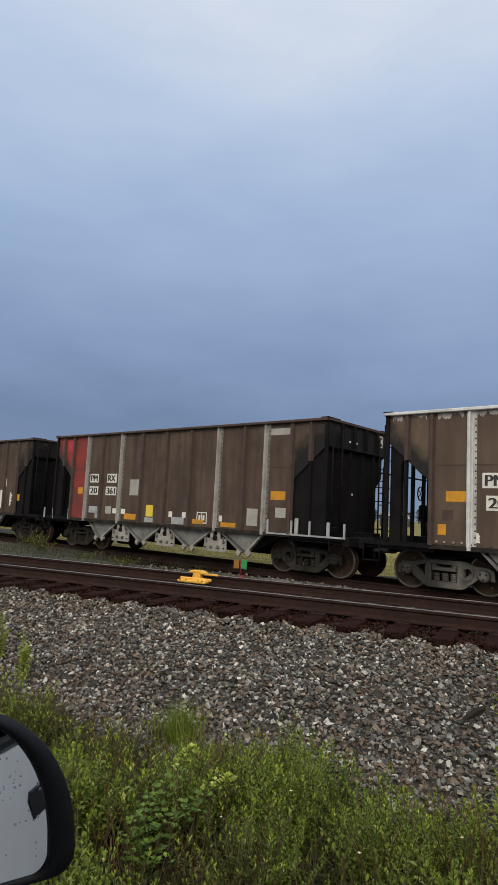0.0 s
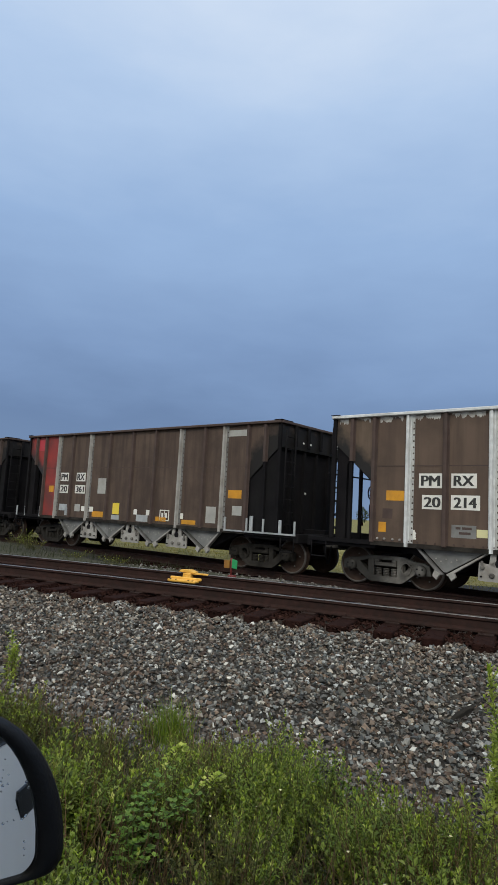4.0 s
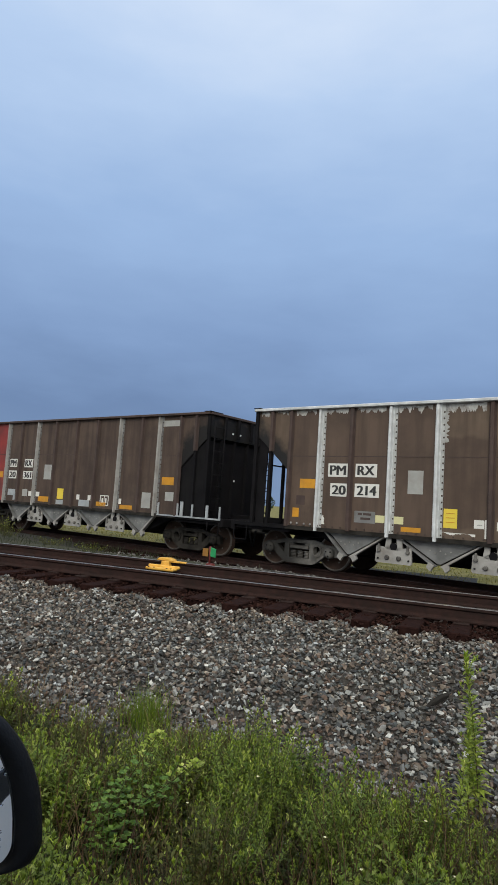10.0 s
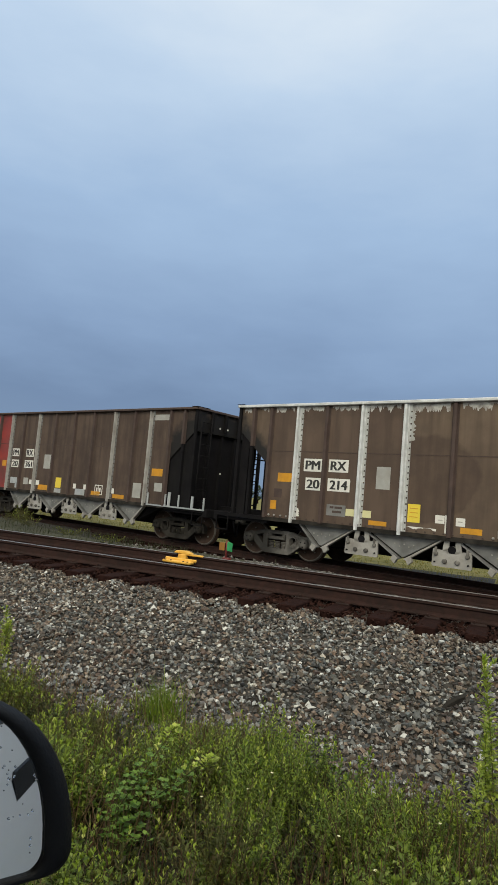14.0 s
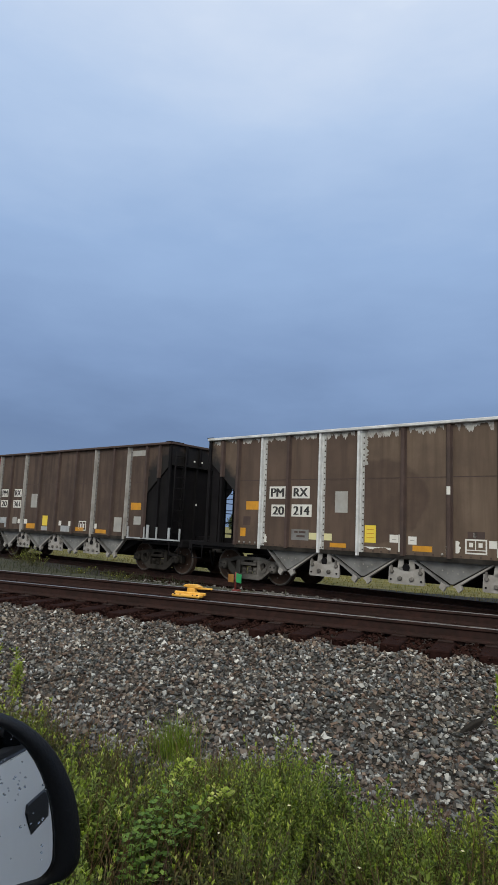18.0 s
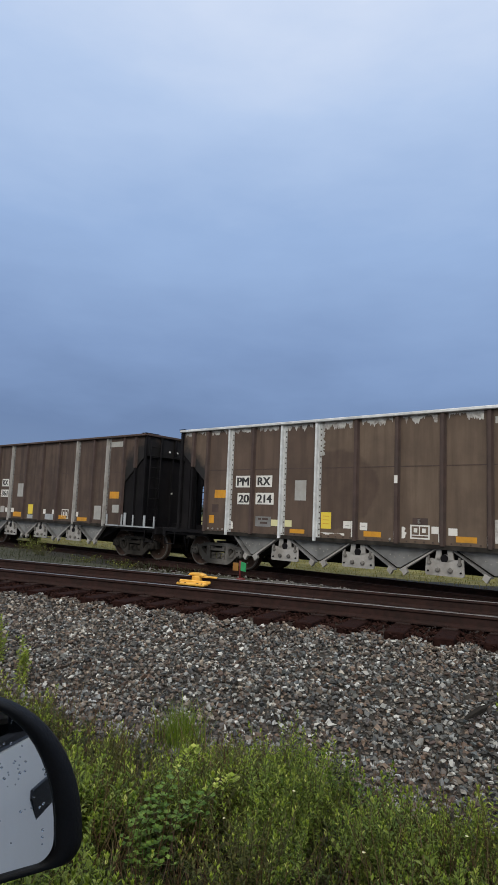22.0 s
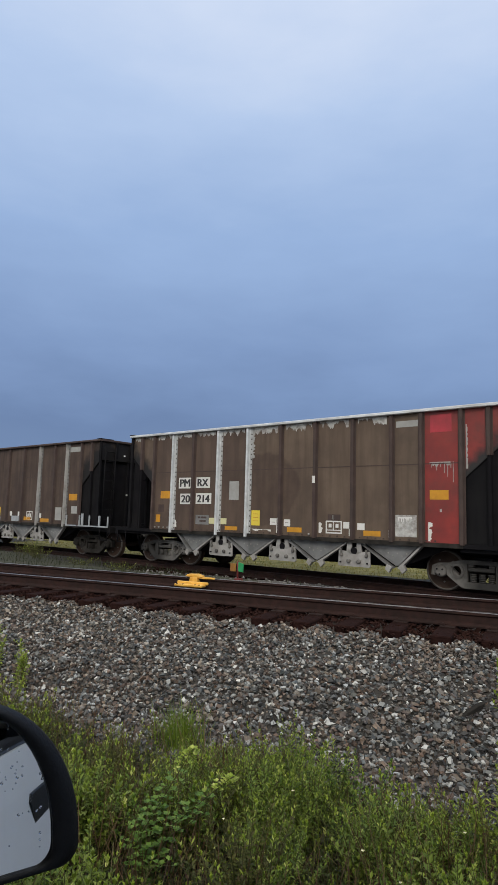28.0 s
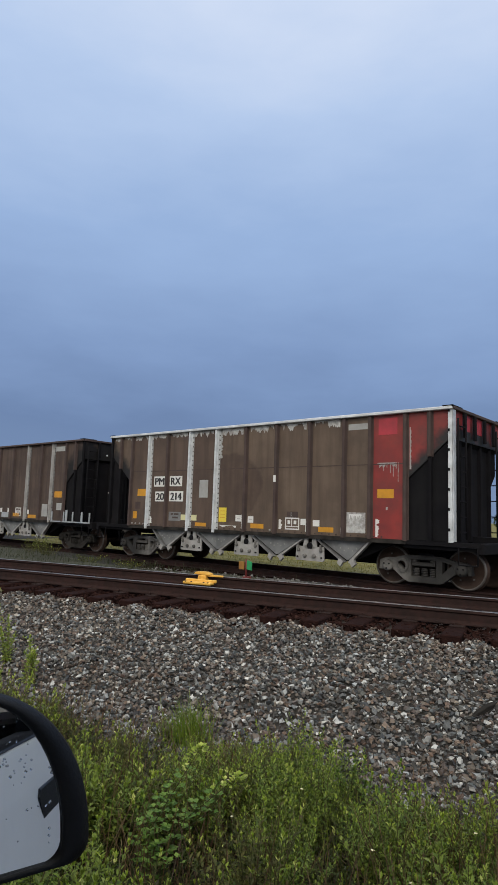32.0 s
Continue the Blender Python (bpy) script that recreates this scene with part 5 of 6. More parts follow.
# ---- derail and switch stand ----
def derail():
    root = new("derail", None)
    y, z = RAIL_Y + GAUGE, RAIL_Z
    part("base_plate", box(-5.58, -5.04, y - 0.26, y - 0.09, z - 0.135, z - 0.09, 0.012), M_DERAIL, root)
    part("guide_bar", box(-5.60, -5.00, y - 0.13, y - 0.075, z - 0.105, z - 0.055, 0.012), M_DERAIL, root)
    part("wedge", prism([(-5.40, z - 0.10), (-5.38, z + 0.01), (-5.24, z + 0.015), (-5.22, z - 0.10)], y - 0.075, y + 0.07, "y", None, 0.012), M_DERAIL, root, "worn yellow wedge over the rail head")
    part("top_plate", prism([(-5.48, z + 0.02), (-5.44, z + 0.06), (-5.26, z + 0.065), (-5.16, z + 0.03), (-5.18, z + 0.006)], y - 0.06, y + 0.09, "y", None, 0.008), M_DERAIL, root)
    part("deflector", prism([(-5.26, z - 0.012), (-5.26, z + 0.022), (-4.95, z + 0.018), (-4.93, z - 0.006)], y - 0.03, y + 0.05, "y", None, 0.006), M_DERAIL, root)
    for x in (-5.526, -5.414, -5.174, -5.094):
        part("bolt", lathe([(0.018, z - 0.11), (0.018, z - 0.085)], 8, "z", None, (x, y - 0.24, 0)), M_RAIL, root)
    part("operating_rod", rod((-5.222, y + 0.10, z - 0.14), (-5.142, 10.75, z - 0.2), 0.018), M_RAIL, root)
    tagged(root, "yellow painted steel derail clamped over the rail", "derail")


def switch_stand():
    root = new("switch_stand", None)
    x, y, g = -5.06, 10.9, RAIL_Z - 0.31
    part("foot", box(x - 0.20, x + 0.42, y - 0.12, y + 0.12, g - 0.02, g + 0.05, 0.012), M_REDP, root, "chipped red cast foot")
    part("gear_case", prism([(x - 0.09, g + 0.05), (x + 0.12, g + 0.05), (x + 0.07, g + 0.22), (x - 0.05, g + 0.22)], y - 0.07, y + 0.07, "y", None, 0.012), M_REDP, root)
    part("throw_lever", rod((x + 0.06, y - 0.06, g + 0.09), (x + 0.52, y - 0.1, g + 0.12), 0.018), M_REDP, root)
    part("weight", lathe([(0.03, 0.0), (0.05, 0.02), (0.05, 0.07), (0.03, 0.09)], 12, "x", None, (x + 0.50, y - 0.1, g + 0.12)), M_REDP, root)
    part("mast", rod((x - 0.01, y, g + 0.2), (x - 0.01, y, g + 0.54), 0.02), M_REDP, root)
    part("green_target", prism([(x + 0.015, g + 0.36), (x + 0.125, g + 0.34), (x + 0.13, g + 0.50), (x + 0.02, g + 0.53)], y - 0.045, y - 0.03, "y", None, 0.004), M_GREEN, root, "bright green target plate")
    part("orange_target", box(x - 0.15, x - 0.035, y - 0.04, y - 0.025, g + 0.35, g + 0.50, 0.003), M_ORANGE, root, "weathered orange target plate")
    tagged(root, "low red switch stand with green and orange targets", "switch stand")


derail()
switch_stand()
splice = part("joint_bar", box(-3.2, -2.75, RAIL_Y + GAUGE + 0.075, RAIL_Y + GAUGE + 0.11, RAIL_Z - 0.11, RAIL_Z - 0.01, 0.006), M_PLATE)
tagged(splice, "pale steel joint bar bolted to the rail", "joint bar")


# ---- plants ----
class Leaves:
    """Collects stems and folded leaves into arrays."""

    def __init__(self):
        self.v, self.f = [], []

    def leaf(self, base, way, length, width, fold, up=Vector((0, 0, 1)), droop=0.25):
        way = way.normalized()
        side = way.cross(up)
        side = side.normalized() if side.length > 1e-4 else Vector((1, 0, 0))
        nrm = side.cross(way)
        k = len(self.v)
        mid = base + way * length * 0.45 + nrm * 0.02 * length
        tip = base + way * length - Vector((0, 0, droop * length))
        self.v += [base, mid + side * width + nrm * fold * width, mid, mid - side * width + nrm * fold * width, tip]
        self.f += [(k, k + 2, k + 1), (k, k + 3, k + 2), (k + 1, k + 2, k + 4), (k + 2, k + 3, k + 4)]

    def blade(self, base, lean, height, width, rnd):
        a = rnd.uniform(0, 6.283)
        side = Vector((math.cos(a), math.sin(a), 0)) * width
        k = len(self.v)
        m = base + Vector((lean.x * 0.3, lean.y * 0.3, height * 0.55))
        t = base + Vector((lean.x, lean.y, height))
        self.v += [base - side, base + side, m - side * 0.7, m + side * 0.7, t]
        self.f += [(k, k + 1, k + 3, k + 2), (k + 2, k + 3, k + 4)]

    def stem(self, pts, r):
        k0 = len(self.v)
        for i, p in enumerate(pts):
            rr = r * (1 - 0.6 * i / (len(pts) - 1))
            for j in range(3):
                self.v.append(p + Vector((math.cos(j * 2.094) * rr, math.sin(j * 2.094) * rr, 0)))
        for i in range(len(pts) - 1):
            for j in range(3):
                a, b = k0 + i * 3 + j, k0 + i * 3 + (j + 1) % 3
                self.f.append((a, b, b + 3, a + 3))

    def build(self, name, material, parent=None):
        return from_arrays(name, self.v, self.f, material, parent)


def shoot(stems, leaves, tips, foot, top, rnd, leaf, narrow, gap, bare=0.2, r=0.003):
    """One stem with a spiral of leaves, smaller and paler towards the tip."""
    mid = foot.lerp(top, 0.5) + Vector((rnd.gauss(0, 0.015), rnd.gauss(0, 0.015), 0.01))
    stems.stem([foot, mid, top], r)
    h = (top - foot).length
    n = max(5, int(h / gap))
    turn = rnd.uniform(0, 6.283)
    for i in range(n):
        t = bare + (1 - bare) * i / n
        p = foot.lerp(mid, t * 2) if t < 0.5 else mid.lerp(top, t * 2 - 1)
        b = turn + i * 2.4 + rnd.uniform(-0.5, 0.5)
        up = 0.15 + 1.0 * t * t + rnd.uniform(-0.3, 0.4)
        ll = leaf * rnd.uniform(0.6, 1.25) * (1.15 - 0.5 * t)
        (tips if t > 0.94 or rnd.random() < 0.018 else leaves).leaf(p, Vector((math.cos(b), math.sin(b), up)), ll, ll * narrow * rnd.uniform(0.8, 1.2), 0.35, droop=0.3 * (1 - t))
    pale = tips if rnd.random() < 0.4 else leaves
    for i in range(4):
        b = turn + i * 1.571 + rnd.uniform(-0.3, 0.3)
        pale.leaf(top, Vector((math.cos(b) * 0.4, math.sin(b) * 0.4, 1)), leaf * 0.62, leaf * 0.62 * narrow, 0.4, droop=0)


def bush(stems, leaves, tips, base, height, rnd, narrow=0.2, shoots=6, leaf=0.05, gap=0.016, spread=0.13):
    """A weed: a clump of upright leafy shoots, some of them forked."""
    for _ in range(shoots):
        a, r = rnd.uniform(0, 6.283), rnd.uniform(0.02, spread)
        h = height * rnd.uniform(0.55, 1.08)
        foot = base + Vector((math.cos(a) * r * 0.5, math.sin(a) * r * 0.5, 0))
        top = base + Vector((math.cos(a) * r * 1.8, math.sin(a) * r * 1.8, h))
        shoot(stems, leaves, tips, foot, top, rnd, leaf, narrow, gap)
        for _ in range(rnd.randrange(3)):
            f = foot.lerp(top, rnd.uniform(0.35, 0.65))
            b = rnd.uniform(0, 6.283)
            shoot(stems, leaves, tips, f, f + Vector((math.cos(b) * 0.09, math.sin(b) * 0.09, h * 0.32)), rnd, leaf * 0.8, narrow, gap, 0.05, 0.002)


def plant_thing(name, label, category, base, maker, stem_material, leaf_material, group="", tip_material=None):
    stems, leaves, tips = Leaves(), Leaves(), Leaves()
    maker(stems, leaves, tips)
    root = new(name, None)
    tagged(stems.build("stem", stem_material, root), kind="stuff")
    tagged(leaves.build("foliage", leaf_material, root), kind="stuff")
    if tips.v:
        tagged(tips.build("young_foliage", tip_material or M_TIP, root), kind="stuff")
    root.location = base
    return tagged(root, label, category, group)


def verge_edge(x):
    """Where the weeds give way to bare gravel."""
    return 4.12 + 0.26 * noise.noise(Vector((x * 0.9, 1.7, 0))) + 0.12 * noise.noise(Vector((x * 3.1, 4.2, 0))) - 0.16 * max(0.0, x + 1.8) + 0.17 * max(0.0, min(1.5, -x - 2.2)) + 0.12 * max(0.0, 1 - abs(x + 1.3) / 1.1)


# height, leaf width to length, shoots, leaf length, gap between leaves, leaf material, label
WEEDS = [
    (0.40, 0.22, 17, 0.038, 0.011, M_LEAF_A, "bushy bright green weed with narrow leaves"),
    (0.46, 0.19, 14, 0.036, 0.011, M_LEAF_B, "olive green weed with narrow upright leaves"),
    (0.36, 0.32, 16, 0.037, 0.013, M_LEAF_C, "low deep green weed with oval leaves"),
    (0.50, 0.18, 14, 0.038, 0.011, M_LEAF_A, "tall slender green weed with pale tips"),
    (0.34, 0.25, 14, 0.058, 0.017, M_LEAF_F, "spreading olive weed with broad pointed leaves"),
    (0.44, 0.25, 15, 0.036, 0.012, M_LEAF_A, "upright green weed with many small leaves"),
    (0.42, 0.15, 16, 0.044, 0.011, M_LEAF_B, "feathery olive weed with thread-like leaves"),
    (0.38, 0.27, 13, 0.056, 0.017, M_LEAF_F, "leafy yellow-green weed with pale young tips"),
]


def vegetation():
    rnd = random.Random(21)
    kinds = []
    for h, narrow, shoots, leaf, gap, material, label in WEEDS:
        kinds.append(plant_thing("weed", label, "weed", (0, 0, 0), lambda s, l, t: bush(s, l, t, Vector((0, 0, 0)), h, rnd, narrow, shoots, leaf, gap, 0.17), M_STEM, material, "weeds along the verge"))
    used = set()
    count = 0
    while count < 290:
        x, y = rnd.uniform(-5.6, 1.3), rnd.uniform(1.75, 4.8)
        if y > verge_edge(x) or x < -1.25 * y - 0.9 or x > 0.25 * y + 0.6:
            continue
        clump = noise.noise(Vector((x * 1.8, y * 1.8, 9)))
        hollow = x > -1.05 and y < 2.4
        if clump < 0.0 and rnd.random() < 0.88 or x > -0.75 and y < 2.9 and rnd.random() < 0.55 or hollow and rnd.random() < 0.9 or abs(x / y + 0.62) < 0.12 and 2.2 < y < 3.1:
            continue
        hue = noise.noise(Vector((x * 0.7, y * 0.9, 4))) + 0.25 * (x + 1.6)
        i = rnd.choice(((0, 7, 7, 5) if y < 2.9 else (0, 2, 3, 5, 3)) if hue + rnd.gauss(0, 0.3) > 0 else ((4, 4, 1, 7) if y < 2.9 else (1, 6, 5, 1, 6)))
        edge = verge_edge(x) - y
        sc = (0.95 + 0.6 * clump) * rnd.uniform(0.75, 1.15) * (0.58 + 0.42 * min(1.0, edge / 0.7)) * (1.08 if -2.0 < x < -0.6 else 1.0)
        m = pose(x, y, ground_height(x, y) - 0.02, rnd.uniform(-10, 10), rnd.uniform(-10, 10), rnd.uniform(0, 360)) @ Matrix.Scale(sc, 4)
        if i not in used:
            used.add(i)
            kinds[i].matrix_world = m
        else:
            copy_thing(kinds[i], m).matrix_world = m
        count += 1
    # thick low growth and grass that nobody could count
    stems, leaves, tips = Leaves(), Leaves(), Leaves()
    for _ in range(3400):
        x, y = rnd.uniform(-7.5, 2.6), rnd.uniform(1.5, 4.9)
        if y > verge_edge(x) + 0.05 or x > -1.05 and y < 2.5 and rnd.random() < 0.85:
            continue
        bush(stems, leaves, tips, Vector((x, y, ground_height(x, y))), rnd.uniform(0.08, 0.22), rnd, rnd.uniform(0.16, 0.34), 3, rnd.uniform(0.032, 0.048), 0.015)
    sides = random.Random(5)
    for k in range(900):
        x, y = sides.uniform(-10.5, -7.5) if k % 2 else sides.uniform(2.6, 5.5), sides.uniform(1.5, 4.6)
        if y < verge_edge(x) + 0.05:
            bush(stems, leaves, tips, Vector((x, y, ground_height(x, y))), sides.uniform(0.12, 0.3), sides, 0.25, 3, 0.045, 0.02)
    tagged(stems.build("undergrowth_stems", M_STEM), "thin brown stems of the low undergrowth", "undergrowth", kind="stuff")
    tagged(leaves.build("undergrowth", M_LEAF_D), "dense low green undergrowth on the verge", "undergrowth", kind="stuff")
    tagged(tips.build("young_undergrowth", M_TIP), "pale young leaf tips of the undergrowth", "undergrowth", kind="stuff")
    grass = Leaves()
    for _ in range(17000):
        x, y = rnd.uniform(-9.0, 3.5), rnd.uniform(1.3, 5.1)
        edge = verge_edge(x) - y
        if edge < -0.28 or (edge < 0 and rnd.random() < 0.75):
            continue
        if noise.noise(Vector((x * 1.1, y * 1.1, 2))) + 0.2 * (x + 1.5) < rnd.uniform(-0.6, 0.5):
            continue
        h = rnd.uniform(0.15, 0.46) * (0.65 if edge < 0.1 or y < 3.0 else 1)
        grass.blade(Vector((x, y, ground_height(x, y) - 0.01)), Vector((rnd.gauss(0, 0.09), rnd.gauss(0, 0.09), 0)), h, 0.0026, rnd)
    tagged(grass.build("verge_grass", M_GRASS), "long thin green and straw grass on the verge", "grass", kind="stuff")
    dry = Leaves()
    for _ in range(5200):
        x, y = rnd.uniform(-4.8, 1.2), rnd.uniform(1.7, 4.3)
        if y > verge_edge(x) or noise.noise(Vector((x * 1.3, y * 1.3, 17))) + (0.75 if x > -0.75 else 0.04) < rnd.uniform(-0.3, 0.5):
            continue
        b = Vector((x, y, ground_height(x, y)))
        t = b + Vector((rnd.gauss(0, 0.12), rnd.gauss(0, 0.12), rnd.uniform(0.12, 0.55)))
        dry.stem([b, b.lerp(t, 0.5) + Vector((rnd.gauss(0, 0.02), rnd.gauss(0, 0.02), 0)), t], rnd.uniform(0.0014, 0.0032))
        for _ in range(rnd.randrange(3)):
            f = b.lerp(t, rnd.uniform(0.5, 0.95))
            dry.stem([f, f + Vector((rnd.gauss(0, 0.05), rnd.gauss(0, 0.05), rnd.uniform(0.02, 0.1)))], 0.001)
    tagged(dry.build("dry_stalks", M_DRY), "dry reddish brown stalks among the weeds", "dry stalks", kind="stuff")
    # a few small open flowers
    for _ in range(13):
        x, y = rnd.uniform(-3.0, 0.5), rnd.uniform(2.2, 3.7)
        fl, z = Leaves(), ground_height(x, y) + rnd.uniform(0.30, 0.44)
        for k in range(5):
            a = k * 1.257
            fl.leaf(Vector((0, 0, 0)), Vector((math.cos(a), math.sin(a), 0.5)), 0.012, 0.005, 0.2)
        root = new("wildflower", None)
        fl.build("petals", M_PETAL, root)
        st = Leaves()
        st.stem([Vector((0, 0, 0)), Vector((0.01, 0, -0.15)), Vector((0.0, 0.01, ground_height(x, y) - z))], 0.0016)
        st.build("stem", M_STEM, root)
        root.location = (x, y, z)
        tagged(root, "tiny pale wildflower on a thin green stem", "wildflower", "wildflowers among the weeds")


vegetation()


def clover_bush(stems, leaves, tips):
    """Leaning legume with rounded leaflets in threes, yellow-green at the tops."""
    rnd = random.Random(4)
    for sx, sy, h, n in ((0.27, 0.03, 0.72, 46), (0.50, 0.0, 0.64, 42), (0.12, 0.0, 0.46, 24), (0.40, -0.03, 0.48, 24), (0.0, 0.03, 0.34, 16), (0.28, -0.14, 0.26, 14)):
        base, top = Vector((0, 0, 0)), Vector((sx, sy, h))
        mid = base.lerp(top, 0.5) + Vector((-0.05, 0, 0.05))
        stems.stem([base, mid, top], 0.005)
        for i in range(n):
            t = 0.2 + 0.8 * i / n
            p = base.lerp(mid, t * 2) if t < 0.5 else mid.lerp(top, t * 2 - 1)
            b = i * 2.4
            out = p + Vector((math.cos(b), math.sin(b), 0.35)) * (0.03 + 0.03 * ((i * 7) % 5) / 5) * (1.3 - 0.6 * t)
            stems.stem([p, out], 0.0015)
            for d in (-1.1, 0, 1.1):
                ll = 0.029 * (1.2 - 0.35 * t) * rnd.uniform(0.8, 1.2)
                young = h > 0.55 and t > 0.80
                ll *= 0.9 if young else 1.0
                (tips if young else leaves).leaf(out, Vector((math.cos(b + d), math.sin(b + d), 0.3 + 0.3 * t)), ll, ll * 0.42, 0.15, droop=0.1)
        # yellow crown of the two leaders
        for i in range(26 if h > 0.6 else 0):
            b = i * 2.4
            out = top + Vector((math.cos(b) * 0.05, math.sin(b) * 0.05, -0.05)) * ((i % 7) / 7)
            tips.leaf(out, Vector((math.cos(b), math.sin(b), 0.7)), 0.03, 0.013, 0.15, droop=0.05)


def spire(height, seed, leaf=0.07, stalks=4):
    """A tall leafy stalk with side shoots."""
    def make(stems, leaves, tips):
        rnd = random.Random(seed)
        for k in range(stalks):
            h = height if k == 0 else height * rnd.uniform(0.4, 0.85)
            foot = Vector((rnd.gauss(0, 0.02), rnd.gauss(0, 0.02), 0))
            top = foot + Vector((rnd.uniform(-0.12, 0.12), rnd.uniform(-0.08, 0.08), h))
            shoot(stems, leaves, tips, foot, top, rnd, leaf, 0.2, 0.008, 0.15, 0.005)
            for j in range(int(h / 0.12)):
                f = foot.lerp(top, rnd.uniform(0.3, 0.95))
                a = rnd.uniform(0, 6.283)
                shoot(stems, leaves, tips, f, f + Vector((math.cos(a) * 0.07, math.sin(a) * 0.07, 0.08)), rnd, leaf * 0.6, 0.22, 0.012, 0.05, 0.002)
    return make


plant_thing("clover_bush", "leaning blue-green plant with small rounded leaflets", "plant", (-1.82, 2.84, -1.88), clover_bush, M_STEM, M_LEAF_BLUE, "", M_TIP)
for label, x, y, h, seed, leaf, stalks in (
        ("tall yellow-green leafy spire at the edge of the gravel", -0.12, 4.30, 1.00, 2, 0.085, 3), ("tall yellow-green leafy spire beside another one", 0.11, 4.20, 0.86, 3, 0.08, 3),
        ("short leafy spire with a pale tip", 0.20, 4.05, 0.62, 6, 0.065, 2), ("tall thin weed growing out of the gravel", -5.62, 5.35, 0.86, 8, 0.06, 3), ("leafy spire growing out of the gravel", -4.66, 4.98, 0.48, 9, 0.078, 4),
        ("tall leafy weed on the gravel bank", -5.30, 5.30, 0.55, 12, 0.07, 4), ("tall leafy weed beside the gravel bank", -5.95, 5.6, 0.62, 15, 0.06, 3), ("bright leafy weed at the gravel's edge", -0.22, 3.80, 0.50, 14, 0.07, 6)):
    plant_thing("leafy_spire", label, "weed", (x, y, ground_height(x, y) - 0.02), spire(h, seed, leaf, stalks), M_STEM, M_LEAF_Y, "leafy spires at the gravel's edge")
for x, y, h, seed, kind in ((-1.72, 4.15, 0.30, 61, 1), (-1.40, 4.20, 0.38, 63, 5), (-1.18, 4.12, 0.40, 64, 3), (-1.02, 4.05, 0.36, 65, 2), (-1.50, 4.02, 0.30, 66, 2), (-2.75, 4.45, 0.22, 67, 6), (-2.15, 4.25, 0.22, 68, 1)):
    row, rb = WEEDS[kind], random.Random(seed)
    plant_thing("weed", "tall bushy green weed at the gravel's edge", "weed", (x, y, ground_height(x, y) - 0.02), lambda s, l, t: bush(s, l, t, Vector((0, 0, 0)), h, rb, row[1], 11, row[3] * 1.1, row[4], 0.15), M_STEM, row[5], "weeds along the verge")
# a tuft of long grass
tuft, rt = Leaves(), random.Random(8)
for _ in range(240):
    tuft.blade(Vector((rt.gauss(0, 0.075), rt.gauss(0, 0.06), 0)), Vector((rt.gauss(0, 0.09), rt.gauss(0, 0.07), 0)), rt.uniform(0.2, 0.42), 0.004, rt)
tuft_root = new("grass_tuft", None)
tagged(tuft.build("grass_blade", M_TUFT, tuft_root), kind="stuff")
tuft_root.location = (-2.52, 4.46, -1.845)
tagged(tuft_root, "upright tuft of long green grass", "grass tuft")
for x, y, h, seed in ((-13.6, 14.75, 0.55, 81), (-13.2, 14.5, 0.36, 82), (-14.3, 14.9, 0.40, 83), (-10.6, 13.2, 0.24, 84), (-8.9, 12.6, 0.22, 85)):
    rb = random.Random(seed)
    plant_thing("weed", "rusty olive scrub weed between the tracks", "weed", (x, y, ground_height(x, y) - 0.03), lambda s, l, t: bush(s, l, t, Vector((0, 0, 0)), h, rb, 0.22, 16, 0.06, 0.02, 0.28), M_STEM, M_LEAF_B, "weeds between the tracks")
# strip between the tracks and the field behind the train
strip, rs = Leaves(), random.Random(31)
for _ in range(12000):
    x, y = rs.uniform(-34, -4), rs.uniform(10.9, 21)
    w = x * math.sin(radians(TURN)) + y * math.cos(radians(TURN))
    if w > 12.5 or (x > -7 and rs.random() < 0.7):
        continue
    strip.blade(Vector((x, y, ground_height(x, y) - 0.02)), Vector((rs.gauss(0, 0.07), rs.gauss(0, 0.07), 0)), rs.uniform(0.05, 0.18), 0.007, rs)
tagged(strip.build("strip_grass", M_STRIP_BLADE), "short grey-green grass between the two tracks", "grass", kind="stuff")
strip = Leaves()
for _ in range(26000):
    x, w = rs.uniform(-42, 6), rs.uniform(17.2, 28)
    p = TRAIN @ Vector((x, w, 0))
    strip.blade(Vector((p.x, p.y, ground_height(p.x, p.y) - 0.02)), Vector((rs.gauss(0, 0.05), rs.gauss(0, 0.05), 0)), rs.uniform(0.04, 0.14), 0.008, rs)
tagged(strip.build("trackside_grass", M_FIELD_BLADE), "short yellow-green grass behind the train", "grass", kind="stuff")


# ---- far background ----
def far_tree(x, y, h, seed):
    rnd = random.Random(seed)
    root = new("tree", None)
    part("trunk", lathe([(0.28, 0), (0.2, h * 0.3), (0.08, h * 0.7)], 8, "z"), M_TIE, root)
    crown = Leaves()
    for _ in range(420):
        a, e, r = rnd.uniform(0, 6.283), rnd.uniform(0, 1), rnd.uniform(0.5, 1)
        rad = h * 0.36 * r * math.sin(math.pi * (0.12 + 0.86 * e)) * rnd.uniform(0.75, 1.15)
        p = Vector((math.cos(a) * rad, math.sin(a) * rad, h * (0.22 + 0.78 * e)))
        crown.leaf(p, Vector((rnd.uniform(-1, 1), rnd.uniform(-1, 1), rnd.uniform(-0.3, 1))), h * 0.12, h * 0.045, 0.3)
    crown.build("crown", M_FAR_LEAF, root)
    root.location = (x, y, -1.8)
    tagged(root, "distant dark green leafy tree on the plain", "tree", "distant trees")


